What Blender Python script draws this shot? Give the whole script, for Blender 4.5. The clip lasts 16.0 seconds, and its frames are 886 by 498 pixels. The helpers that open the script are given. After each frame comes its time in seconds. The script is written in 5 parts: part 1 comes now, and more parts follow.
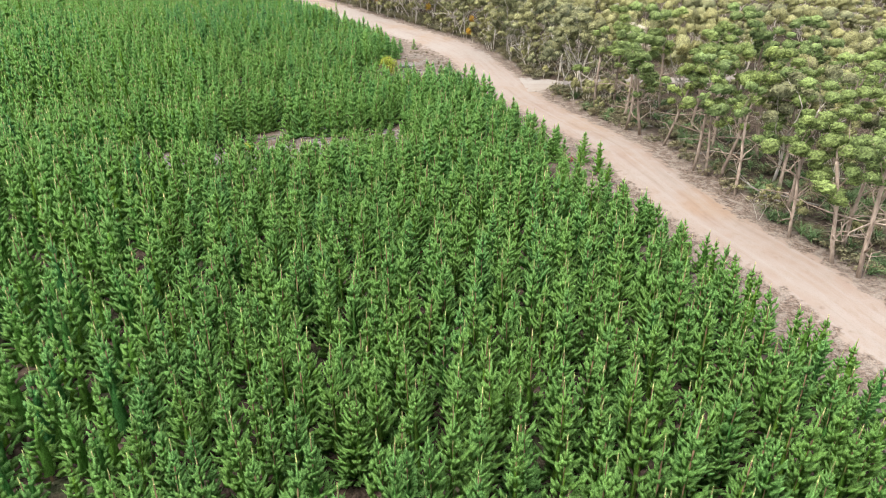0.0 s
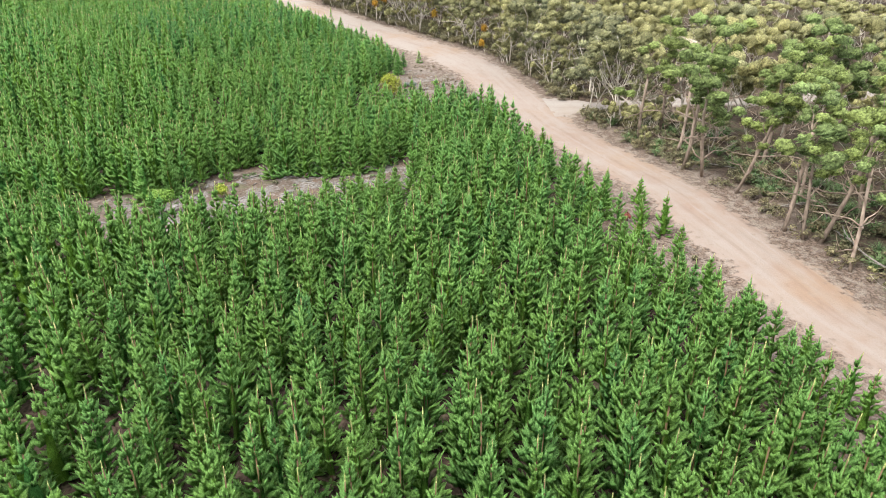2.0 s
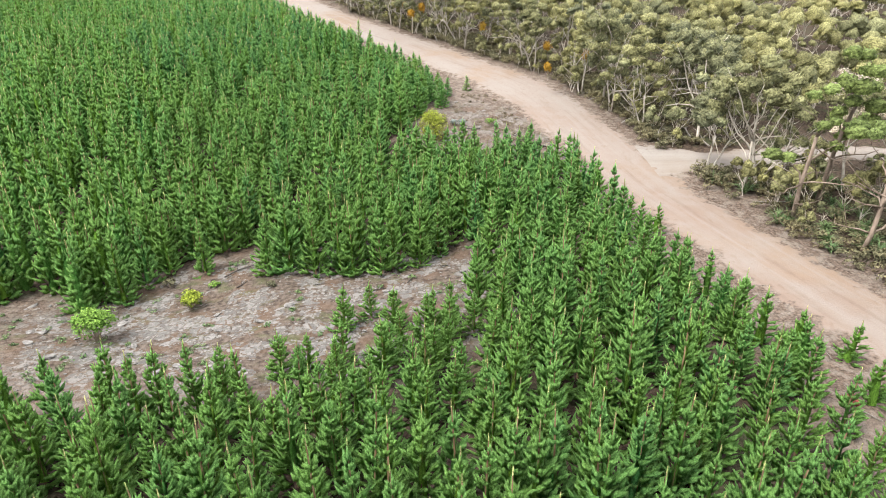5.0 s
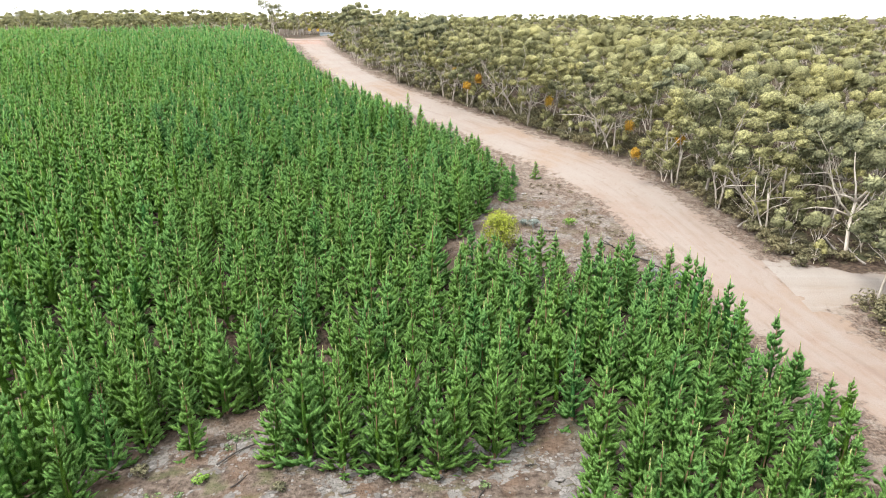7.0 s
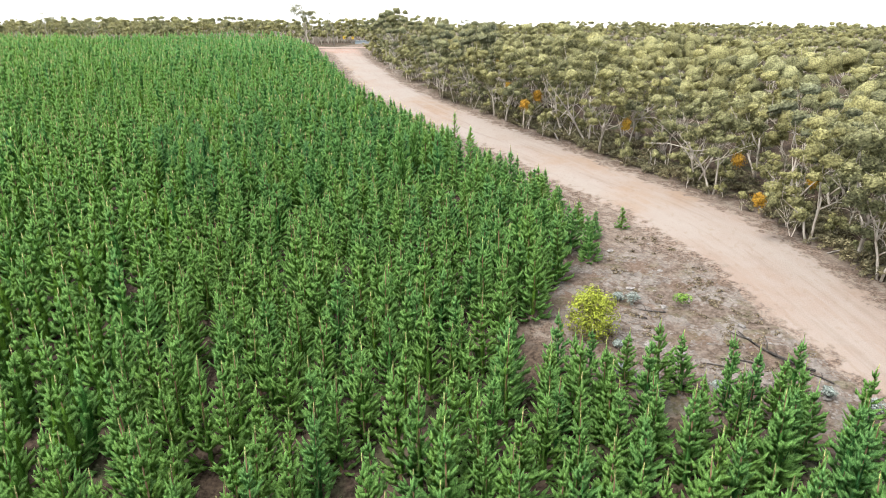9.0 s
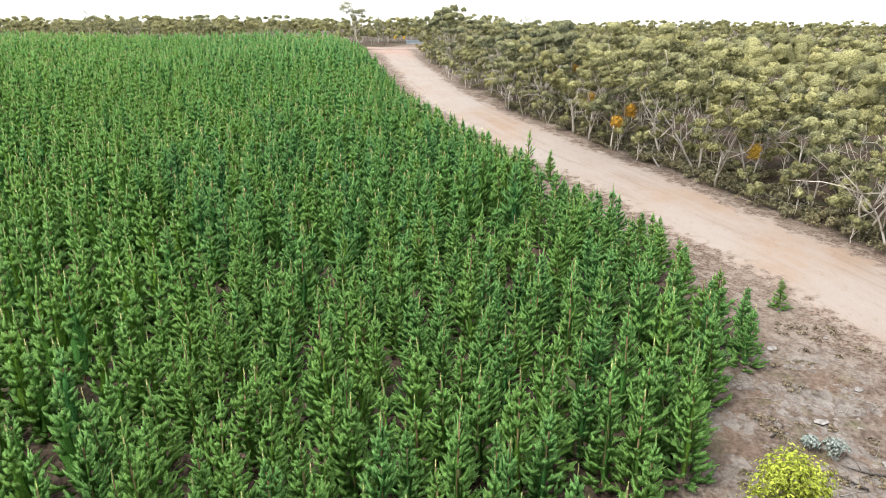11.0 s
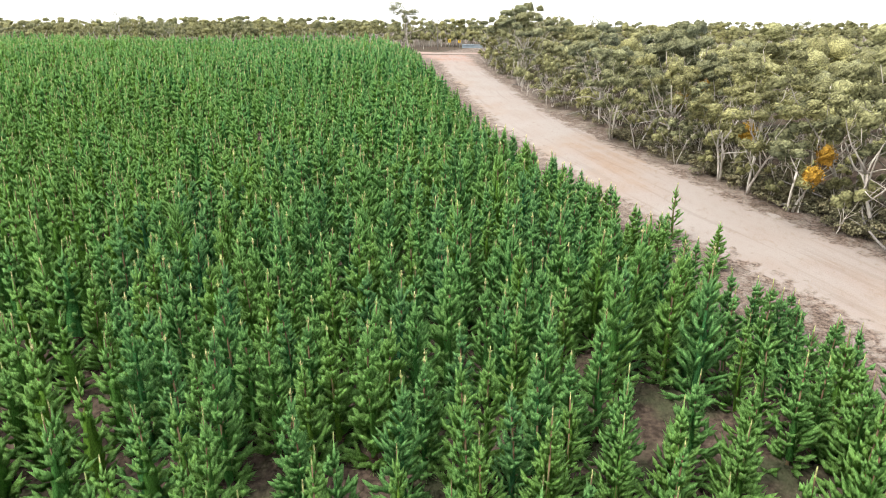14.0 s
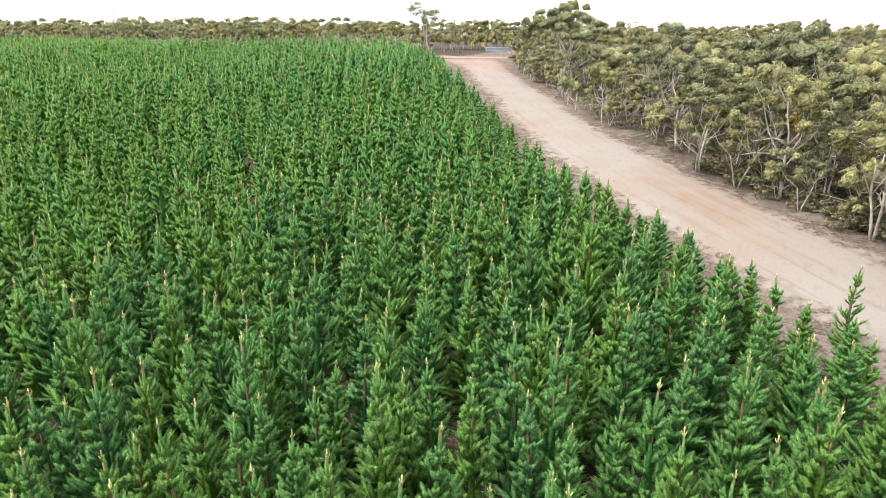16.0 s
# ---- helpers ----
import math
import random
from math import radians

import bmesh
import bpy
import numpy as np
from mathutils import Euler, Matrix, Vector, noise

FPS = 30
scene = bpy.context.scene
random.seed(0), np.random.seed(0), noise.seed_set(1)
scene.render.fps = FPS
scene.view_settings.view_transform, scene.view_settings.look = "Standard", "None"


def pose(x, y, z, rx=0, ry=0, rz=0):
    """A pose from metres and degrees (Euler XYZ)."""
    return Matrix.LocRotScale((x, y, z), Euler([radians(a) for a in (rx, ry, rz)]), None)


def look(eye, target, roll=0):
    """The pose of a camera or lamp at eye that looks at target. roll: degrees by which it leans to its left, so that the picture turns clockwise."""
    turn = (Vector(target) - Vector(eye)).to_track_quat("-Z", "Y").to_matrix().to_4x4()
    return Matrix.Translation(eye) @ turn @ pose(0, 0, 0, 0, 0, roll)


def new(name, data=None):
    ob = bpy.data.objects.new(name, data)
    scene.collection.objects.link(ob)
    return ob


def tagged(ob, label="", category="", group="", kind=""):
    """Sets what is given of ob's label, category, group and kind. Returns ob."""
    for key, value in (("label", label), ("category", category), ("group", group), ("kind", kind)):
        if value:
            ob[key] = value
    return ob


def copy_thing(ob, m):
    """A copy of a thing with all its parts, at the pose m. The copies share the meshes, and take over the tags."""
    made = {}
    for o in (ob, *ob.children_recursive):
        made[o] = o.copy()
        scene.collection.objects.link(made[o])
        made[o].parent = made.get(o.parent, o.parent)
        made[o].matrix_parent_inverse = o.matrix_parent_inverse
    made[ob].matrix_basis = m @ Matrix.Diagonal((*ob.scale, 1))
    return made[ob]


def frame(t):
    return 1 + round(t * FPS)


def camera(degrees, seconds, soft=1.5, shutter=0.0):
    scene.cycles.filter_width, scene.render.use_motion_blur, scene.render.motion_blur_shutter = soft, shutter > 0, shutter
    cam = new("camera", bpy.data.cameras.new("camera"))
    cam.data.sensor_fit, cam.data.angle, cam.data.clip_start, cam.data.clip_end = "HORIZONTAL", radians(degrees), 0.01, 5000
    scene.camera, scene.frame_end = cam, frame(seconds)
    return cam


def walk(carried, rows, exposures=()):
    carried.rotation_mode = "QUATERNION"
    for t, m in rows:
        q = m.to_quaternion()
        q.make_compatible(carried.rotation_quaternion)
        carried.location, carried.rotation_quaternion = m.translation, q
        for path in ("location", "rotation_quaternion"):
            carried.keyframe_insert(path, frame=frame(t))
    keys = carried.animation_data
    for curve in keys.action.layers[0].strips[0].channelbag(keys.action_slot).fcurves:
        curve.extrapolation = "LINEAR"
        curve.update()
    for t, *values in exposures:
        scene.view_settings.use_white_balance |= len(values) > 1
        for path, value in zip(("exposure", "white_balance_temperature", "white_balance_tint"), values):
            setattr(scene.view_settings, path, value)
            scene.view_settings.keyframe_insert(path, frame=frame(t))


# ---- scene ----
cam = camera(69.2, 16.0, soft=1.0)
METRES, EYE, TILT, LEAN, TURN = 120.0, 27.0, -25.0, 0.0, 0.0
ROWS = [
    (0.0, 0.0, 0.0, 0.0, 0.0, 0.0, -0.0),
    (0.5, -0.0038, 0.0294, 0.0131, -0.8, 0.04, 0.39),
    (1.0, -0.0075, 0.0591, 0.0263, -1.64, 0.05, 0.78),
    (1.5, -0.0106, 0.0883, 0.0397, -1.99, 0.06, 0.92),
    (2.0, -0.0142, 0.1171, 0.053, -0.15, 0.08, 0.05),
    (2.5, -0.0183, 0.1459, 0.0659, 0.31, 0.09, -0.16),
    (3.0, -0.0226, 0.1745, 0.0786, 0.78, 0.13, -0.37),
    (3.5, -0.0271, 0.2031, 0.0913, 0.68, 0.14, -0.31),
    (4.0, -0.0316, 0.2317, 0.1039, 0.83, 0.19, -0.44),
    (6.3, -0.0566, 0.3588, 0.1646, 4.28, 0.07, -1.96),
    (6.5, -0.0592, 0.37, 0.1699, 4.61, 0.8, -2.09),
    (7.0, -0.0662, 0.3984, 0.1827, 5.46, 5.17, -2.4),
    (7.5, -0.074, 0.4262, 0.1954, 6.13, 5.68, -2.73),
    (8.0, -0.0822, 0.4539, 0.2081, 6.8, 5.67, -3.03),
    (8.5, -0.0905, 0.4813, 0.2206, 7.41, 5.66, -3.35),
    (9.0, -0.099, 0.5087, 0.233, 8.12, 5.65, -3.66),
    (11.5, -0.1492, 0.642, 0.295, 12.72, 5.22, -5.83),
    (12.0, -0.1606, 0.6679, 0.3069, 13.36, 5.21, -6.12),
    (12.5, -0.1722, 0.6937, 0.319, 13.98, 5.16, -6.41),
    (13.0, -0.1844, 0.7193, 0.3311, 14.59, 5.13, -6.68),
    (13.5, -0.1966, 0.745, 0.3428, 15.17, 5.1, -6.95),
    (14.0, -0.2091, 0.7705, 0.3545, 15.6, 5.09, -7.15),
    (14.5, -0.222, 0.7957, 0.3662, 15.98, 5.04, -7.33),
    (15.0, -0.2352, 0.8208, 0.3777, 16.21, 5.08, -7.48),
    (15.5, -0.2482, 0.8455, 0.3893, 16.47, 5.1, -7.6),
    (16.0, -0.2611, 0.8702, 0.4009, 16.72, 5.09, -7.75),
]
walk(cam, [(t, pose(0, 0, EYE, TILT, LEAN, TURN) @ pose(METRES * x, METRES * y, METRES * z, 90 + pitch, roll, yaw)) for t, x, y, z, yaw, pitch, roll in ROWS],
     [(0.0, 1.45), (7.0, 1.45), (7.25, 1.3), (7.5, 1.18), (7.8, 1.3), (8.1, 1.4), (10.0, 1.38), (12.0, 1.36), (16.0, 1.36)])

# ---- light ----
SUN_UP, SUN_ROUND = 58.0, 235.0
world = bpy.data.worlds.new("overcast_sky")
scene.world = world
world.use_nodes = True
wn, wl = world.node_tree.nodes, world.node_tree.links
wn.clear()
sky = wn.new("ShaderNodeTexSky")
sky.sky_type = "NISHITA"
sky.sun_disc = False
sky.sun_elevation, sky.sun_rotation = radians(SUN_UP), radians(SUN_ROUND)
sky.dust_density, sky.air_density = 4.0, 1.0
cloud = wn.new("ShaderNodeMix")
cloud.data_type = "RGBA"
cloud.inputs[0].default_value = 0.88
cloud.inputs[7].default_value = (9.4, 9.5, 9.7, 1)
wl.new(sky.outputs[0], cloud.inputs[6])
back = wn.new("ShaderNodeBackground")
back.inputs[1].default_value = 0.1
wl.new(cloud.outputs[2], back.inputs[0])
wl.new(back.outputs[0], wn.new("ShaderNodeOutputWorld").inputs[0])

sun = new("sun", bpy.data.lights.new("sun", "SUN"))
sun.data.energy, sun.data.angle, sun.data.color = 2.3, radians(24), (1.0, 0.95, 0.87)
az = radians(SUN_ROUND)
sun_way = Vector((math.sin(az) * math.cos(radians(SUN_UP)), math.cos(az) * math.cos(radians(SUN_UP)), math.sin(radians(SUN_UP))))
sun.matrix_world = look(sun_way * 200, (0, 0, 0))


# ---- materials ----
def shader(name, rough=0.9, spec=0.3):
    m = bpy.data.materials.new(name)
    m.use_nodes = True
    b = m.node_tree.nodes["Principled BSDF"]
    b.inputs["Roughness"].default_value = rough
    b.inputs["Specular IOR Level"].default_value = spec
    return m, m.node_tree.nodes, m.node_tree.links, b


def mixed(n, l, fac, a, b):
    """A colour mix; fac, a and b are sockets or values."""
    mx = n.new("ShaderNodeMix")
    mx.data_type = "RGBA"
    for i, v in ((0, fac), (6, a), (7, b)):
        if hasattr(v, "links"):
            l.new(v, mx.inputs[i])
        else:
            mx.inputs[i].default_value = (*v, 1) if isinstance(v, tuple) else v
    return mx.outputs[2]


def grain(n, l, scale, lo, hi, detail=4.0, where="Object", stretch=None):
    """Noise at a size, with its contrast pulled between lo and hi."""
    tc = n.new("ShaderNodeNewGeometry")
    src = tc.outputs["Position"]
    if where == "Object":
        src = n.new("ShaderNodeTexCoord").outputs["Object"]
    if stretch:
        mp = n.new("ShaderNodeMapping")
        mp.inputs["Scale"].default_value = stretch
        l.new(src, mp.inputs[0])
        src = mp.outputs[0]
    t = n.new("ShaderNodeTexNoise")
    t.inputs["Scale"].default_value, t.inputs["Detail"].default_value = scale, detail
    l.new(src, t.inputs["Vector"])
    r = n.new("ShaderNodeMapRange")
    r.inputs[1].default_value, r.inputs[2].default_value = lo, hi
    l.new(t.outputs["Fac"], r.inputs[0])
    return r.outputs[0]


def bumped(n, l, b, height, strength, distance):
    bp = n.new("ShaderNodeBump")
    bp.inputs["Strength"].default_value, bp.inputs["Distance"].default_value = strength, distance
    l.new(height, bp.inputs["Height"])
    l.new(bp.outputs[0], b.inputs["Normal"])


def maths(n, l, op, a, b):
    m = n.new("ShaderNodeMath")
    m.operation = op
    for i, v in ((0, a), (1, b)):
        if hasattr(v, "links"):
            l.new(v, m.inputs[i])
        else:
            m.inputs[i].default_value = v
    return m.outputs[0]


def attribute(n, name):
    a = n.new("ShaderNodeAttribute")
    a.attribute_name = name
    return a.outputs["Fac"]


def leaf_material(name, dark, mid, light, young, through_light=0.25, rough=0.6, fuzz=0.0, gloss=0.12, sparkle=0.55, mottle=(9.0, (1, 1, 1), 0.55)):
    """Foliage: tint sets the tree's own hue, tip the younger growth and the light painted on upper sides, and each leaf
    differs a little.
    """
    m, n, l, b = shader(name, rough, gloss)
    rnd = n.new("ShaderNodeObjectInfo").outputs["Random"]
    isl = n.new("ShaderNodeNewGeometry").outputs["Random Per Island"]
    tint = maths(n, l, "PINGPONG", maths(n, l, "ADD", attribute(n, "tint"), rnd), 1.0)
    ramp = n.new("ShaderNodeValToRGB")
    ramp.color_ramp.interpolation = "LINEAR"
    ramp.color_ramp.elements[0].color = (*dark, 1)
    ramp.color_ramp.elements[1].color = (*light, 1)
    ramp.color_ramp.elements.new(0.5).color = (*mid, 1)
    l.new(tint, ramp.inputs[0])
    # young colours new shoots and also the painted lit tops of clumps
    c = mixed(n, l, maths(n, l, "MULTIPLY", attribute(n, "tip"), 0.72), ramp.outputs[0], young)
    hs = n.new("ShaderNodeHueSaturation")
    l.new(c, hs.inputs["Color"])
    own = maths(n, l, "ADD", maths(n, l, "MULTIPLY", isl, sparkle), 1.0 - sparkle / 2)
    fine = grain(n, l, mottle[0], 0.36, 0.64, 3, "World", mottle[1])
    own = maths(n, l, "MULTIPLY", own, maths(n, l, "ADD", maths(n, l, "MULTIPLY", fine, 2 * mottle[2]), 1.0 - mottle[2]))
    l.new(own, hs.inputs["Value"])
    l.new(hs.outputs[0], b.inputs["Base Color"])
    if fuzz:
        bumped(n, l, b, grain(n, l, fuzz, 0.3, 0.7, 2, "World", (1, 1, 0.35)), 1.0, 0.05)
    tr = n.new("ShaderNodeBsdfTranslucent")
    l.new(hs.outputs[0], tr.inputs[0])
    ms = n.new("ShaderNodeMixShader")
    ms.inputs[0].default_value = through_light
    l.new(b.outputs[0], ms.inputs[1])
    l.new(tr.outputs[0], ms.inputs[2])
    l.new(ms.outputs[0], n["Material Output"].inputs[0])
    return m


def bark_material(name, a, b_, scale=6.0, stretch=(1, 1, 0.25)):
    m, n, l, b = shader(name, 0.85, 0.2)
    g = grain(n, l, scale, 0.35, 0.65, 5, stretch=stretch)
    big = grain(n, l, 0.7, 0.3, 0.7, 2)
    rnd = n.new("ShaderNodeObjectInfo").outputs["Random"]
    c = mixed(n, l, g, a, b_)
    c = mixed(n, l, maths(n, l, "MULTIPLY", big, 0.5), c, tuple(0.55 * v for v in a))
    hs = n.new("ShaderNodeHueSaturation")
    l.new(c, hs.inputs["Color"])
    l.new(maths(n, l, "ADD", maths(n, l, "MULTIPLY", rnd, 0.4), 0.8), hs.inputs["Value"])
    l.new(hs.outputs[0], b.inputs["Base Color"])
    bumped(n, l, b, g, 0.5, 0.03)
    return m


def soil_colour(n, l):
    """Forest soil: dry litter, pale sand, twigs."""
    litter = mixed(n, l, grain(n, l, 6.0, 0.36, 0.64, 8, "World"), (0.052, 0.037, 0.03), (0.185, 0.14, 0.112))
    sandy = mixed(n, l, grain(n, l, 9.0, 0.3, 0.7, 6, "World"), (0.15, 0.122, 0.102), (0.31, 0.275, 0.245))
    c = mixed(n, l, maths(n, l, "MULTIPLY", grain(n, l, 1.6, 0.48, 0.6, 10, "World"), 0.62), litter, sandy)
    c = mixed(n, l, maths(n, l, "MULTIPLY", grain(n, l, 0.25, 0.5, 0.66, 6, "World"), 0.4), c, (0.2, 0.165, 0.14))
    return mixed(n, l, maths(n, l, "MULTIPLY", grain(n, l, 22.0, 0.55, 0.7, 3, "World", (1, 0.3, 1)), 0.7), c, (0.1, 0.075, 0.055))


def soil_material():
    """Soil that turns darker where the forest stands, with broken pale stone in the clearing."""
    m, n, l, b = shader("soil", 0.95, 0.15)
    c = soil_colour(n, l)
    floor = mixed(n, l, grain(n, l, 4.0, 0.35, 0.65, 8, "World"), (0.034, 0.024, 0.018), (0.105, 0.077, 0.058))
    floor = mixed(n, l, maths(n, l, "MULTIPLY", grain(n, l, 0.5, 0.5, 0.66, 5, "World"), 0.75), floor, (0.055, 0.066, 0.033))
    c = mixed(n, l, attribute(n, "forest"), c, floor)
    stone = mixed(n, l, grain(n, l, 3.2, 0.35, 0.65, 8, "World"), (0.05, 0.037, 0.03), (0.15, 0.12, 0.1))
    stone = mixed(n, l, maths(n, l, "MULTIPLY", grain(n, l, 0.45, 0.5, 0.62, 5, "World"), 0.55), stone, (0.12, 0.075, 0.05))
    stone = mixed(n, l, maths(n, l, "MULTIPLY", grain(n, l, 0.8, 0.54, 0.66, 6, "World", (0.7, 1, 1)), 0.5), stone, (0.085, 0.1, 0.04))
    for size, share in ((1.5, 0.62), (4.5, 0.55)):
        slabs = n.new("ShaderNodeTexVoronoi")
        slabs.inputs["Scale"].default_value = size
        joint = n.new("ShaderNodeTexVoronoi")
        joint.feature = "DISTANCE_TO_EDGE"
        joint.inputs["Scale"].default_value = size
        for tex in (slabs, joint):
            l.new(n.new("ShaderNodeNewGeometry").outputs["Position"], tex.inputs["Vector"])
        tone = n.new("ShaderNodeSeparateColor")
        l.new(slabs.outputs["Color"], tone.inputs[0])
        proud = n.new("ShaderNodeMapRange")
        proud.inputs[1].default_value, proud.inputs[2].default_value = 0.02, 0.12
        l.new(joint.outputs["Distance"], proud.inputs[0])
        here = n.new("ShaderNodeMapRange")
        here.inputs[1].default_value, here.inputs[2].default_value = share, share + 0.06
        l.new(maths(n, l, "MULTIPLY", maths(n, l, "ADD", tone.outputs[0], 0.35), grain(n, l, 0.5, 0.3, 0.62, 3, "World")), here.inputs[0])
        shade = mixed(n, l, tone.outputs[1], (0.105, 0.098, 0.093), (0.225, 0.214, 0.205))
        stone = mixed(n, l, maths(n, l, "MULTIPLY", proud.outputs[0], here.outputs[0]), stone, shade)
    c = mixed(n, l, attribute(n, "stony"), c, stone)
    l.new(c, b.inputs["Base Color"])
    bumped(n, l, b, grain(n, l, 7.0, 0.2, 0.8, 8, "World"), 0.9, 0.12)
    return m


def road_material(name, base, pale, warm):
    """Graded sandy gravel that frays into the soil at its edge."""
    m, n, l, b = shader(name, 0.93, 0.15)
    along = n.new("ShaderNodeSeparateXYZ")
    l.new(n.new("ShaderNodeNewGeometry").outputs["Position"], along.inputs[0])
    whiter = n.new("ShaderNodeMapRange")
    whiter.inputs[1].default_value, whiter.inputs[2].default_value = 95.0, 150.0
    l.new(along.outputs[1], whiter.inputs[0])
    patch = maths(n, l, "ADD", maths(n, l, "MULTIPLY", grain(n, l, 0.16, 0.38, 0.62, 4, "World"), 0.45), maths(n, l, "MULTIPLY", whiter.outputs[0], 0.6))
    c = mixed(n, l, patch, base, pale)
    c = mixed(n, l, maths(n, l, "MULTIPLY", grain(n, l, 0.09, 0.53, 0.66, 3, "World"), 0.7), c, warm)
    c = mixed(n, l, maths(n, l, "MULTIPLY", grain(n, l, 0.7, 0.45, 0.7, 8, "World"), 0.45), c, pale)
    c = mixed(n, l, maths(n, l, "MULTIPLY", grain(n, l, 2.6, 0.56, 0.72, 6, "World", (1, 0.45, 1)), 0.35), c, tuple(0.7 * v for v in warm))
    red = n.new("ShaderNodeMapRange")
    red.inputs[1].default_value, red.inputs[2].default_value = 212.0, 248.0
    l.new(along.outputs[1], red.inputs[0])
    c = mixed(n, l, maths(n, l, "MULTIPLY", red.outputs[0], maths(n, l, "ADD", maths(n, l, "MULTIPLY", grain(n, l, 0.12, 0.4, 0.6, 4, "World"), 0.5), 0.25)), c, (0.25, 0.14, 0.1))
    lane = n.new("ShaderNodeCombineXYZ")
    l.new(maths(n, l, "MULTIPLY", attribute(n, "across"), 1.7), lane.inputs[0])
    l.new(maths(n, l, "MULTIPLY", attribute(n, "run"), 0.09), lane.inputs[1])
    streak = n.new("ShaderNodeTexNoise")
    streak.inputs["Scale"].default_value, streak.inputs["Detail"].default_value = 1.0, 5.0
    l.new(lane.outputs[0], streak.inputs["Vector"])
    for lo, hi, share, tone in ((0.52, 0.66, 0.45, pale), (0.44, 0.34, 0.3, tuple(0.66 * v for v in base))):
        worn = n.new("ShaderNodeMapRange")
        worn.inputs[1].default_value, worn.inputs[2].default_value = lo, hi
        l.new(streak.outputs["Fac"], worn.inputs[0])
        c = mixed(n, l, maths(n, l, "MULTIPLY", worn.outputs[0], share), c, tone)
    rut = attribute(n, "rut")
    c = mixed(n, l, maths(n, l, "MULTIPLY", rut, 0.35), c, pale)
    c = mixed(n, l, maths(n, l, "MULTIPLY", grain(n, l, 14.0, 0.5, 0.75, 6, "World"), 0.35), c, tuple(0.62 * v for v in base))
    edge = maths(n, l, "ADD", attribute(n, "edge"), maths(n, l, "MULTIPLY", grain(n, l, 1.3, 0.3, 0.7, 6, "World"), 0.9))
    r = n.new("ShaderNodeMapRange")
    r.inputs[1].default_value, r.inputs[2].default_value = 0.85, 1.2
    l.new(edge, r.inputs[0])
    c = mixed(n, l, r.outputs[0], c, soil_colour(n, l))
    l.new(c, b.inputs["Base Color"])
    bumped(n, l, b, grain(n, l, 9.0, 0.2, 0.8, 8, "World"), 0.6, 0.05)
    return m


def rock_material():
    m, n, l, b = shader("pale_rock", 0.9, 0.2)
    c = mixed(n, l, grain(n, l, 3.0, 0.35, 0.65, 6), (0.095, 0.09, 0.087), (0.205, 0.195, 0.187))
    rnd = n.new("ShaderNodeObjectInfo").outputs["Random"]
    isl = n.new("ShaderNodeNewGeometry").outputs["Random Per Island"]
    hs = n.new("ShaderNodeHueSaturation")
    l.new(c, hs.inputs["Color"])
    l.new(maths(n, l, "ADD", maths(n, l, "MULTIPLY", maths(n, l, "ADD", rnd, isl), 0.35), 0.7), hs.inputs["Value"])
    l.new(hs.outputs[0], b.inputs["Base Color"])
    bumped(n, l, b, grain(n, l, 12.0, 0.3, 0.7, 6), 0.6, 0.03)
    return m


def plain_material(name, colour, rough=0.6):
    m, n, l, b = shader(name, rough, 0.3)
    c = mixed(n, l, grain(n, l, 4.0, 0.3, 0.7, 4), tuple(0.85 * v for v in colour), colour)
    l.new(c, b.inputs["Base Color"])
    return m


SOIL = soil_material()
ROAD = road_material("road_gravel", (0.208, 0.155, 0.127), (0.24, 0.213, 0.193), (0.215, 0.146, 0.1))
TRACK = road_material("track_sand", (0.225, 0.195, 0.172), (0.26, 0.24, 0.222), (0.22, 0.18, 0.15))
ROCK = rock_material()
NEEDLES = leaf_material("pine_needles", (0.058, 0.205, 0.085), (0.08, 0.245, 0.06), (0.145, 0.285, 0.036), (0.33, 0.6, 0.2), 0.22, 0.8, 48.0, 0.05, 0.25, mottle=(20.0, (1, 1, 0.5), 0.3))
CANDLE = leaf_material("pine_candle", (0.36, 0.37, 0.16), (0.42, 0.38, 0.18), (0.34, 0.38, 0.14), (0.46, 0.43, 0.24), 0.1)
PINE_BARK = bark_material("pine_bark", (0.17, 0.105, 0.06), (0.27, 0.19, 0.11))
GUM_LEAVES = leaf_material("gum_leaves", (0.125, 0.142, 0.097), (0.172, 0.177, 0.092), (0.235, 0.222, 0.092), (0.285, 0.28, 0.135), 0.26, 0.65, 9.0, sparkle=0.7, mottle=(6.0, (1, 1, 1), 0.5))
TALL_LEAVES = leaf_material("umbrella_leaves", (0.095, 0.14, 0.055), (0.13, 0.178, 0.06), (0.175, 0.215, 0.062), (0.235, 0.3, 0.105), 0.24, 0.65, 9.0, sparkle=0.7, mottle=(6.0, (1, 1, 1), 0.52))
GUM_BARK = bark_material("gum_bark", (0.34, 0.3, 0.255), (0.58, 0.54, 0.48))
TALL_BARK = bark_material("grey_bark", (0.19, 0.145, 0.115), (0.36, 0.29, 0.235))
DEAD_WOOD = bark_material("dead_wood", (0.17, 0.155, 0.14), (0.31, 0.285, 0.26), 9.0)
CHAR = bark_material("charred_wood", (0.03, 0.028, 0.026), (0.09, 0.08, 0.075), 9.0)
SCRUB = leaf_material("scrub_leaves", (0.07, 0.075, 0.05), (0.105, 0.1, 0.06), (0.15, 0.125, 0.07), (0.2, 0.19, 0.11), 0.15)
LIME = leaf_material("lime_leaves", (0.1, 0.14, 0.02), (0.13, 0.16, 0.022), (0.15, 0.17, 0.025), (0.38, 0.45, 0.06), 0.25)
FRESH = leaf_material("fresh_leaves", (0.07, 0.15, 0.025), (0.085, 0.18, 0.03), (0.1, 0.19, 0.035), (0.25, 0.4, 0.08), 0.25)
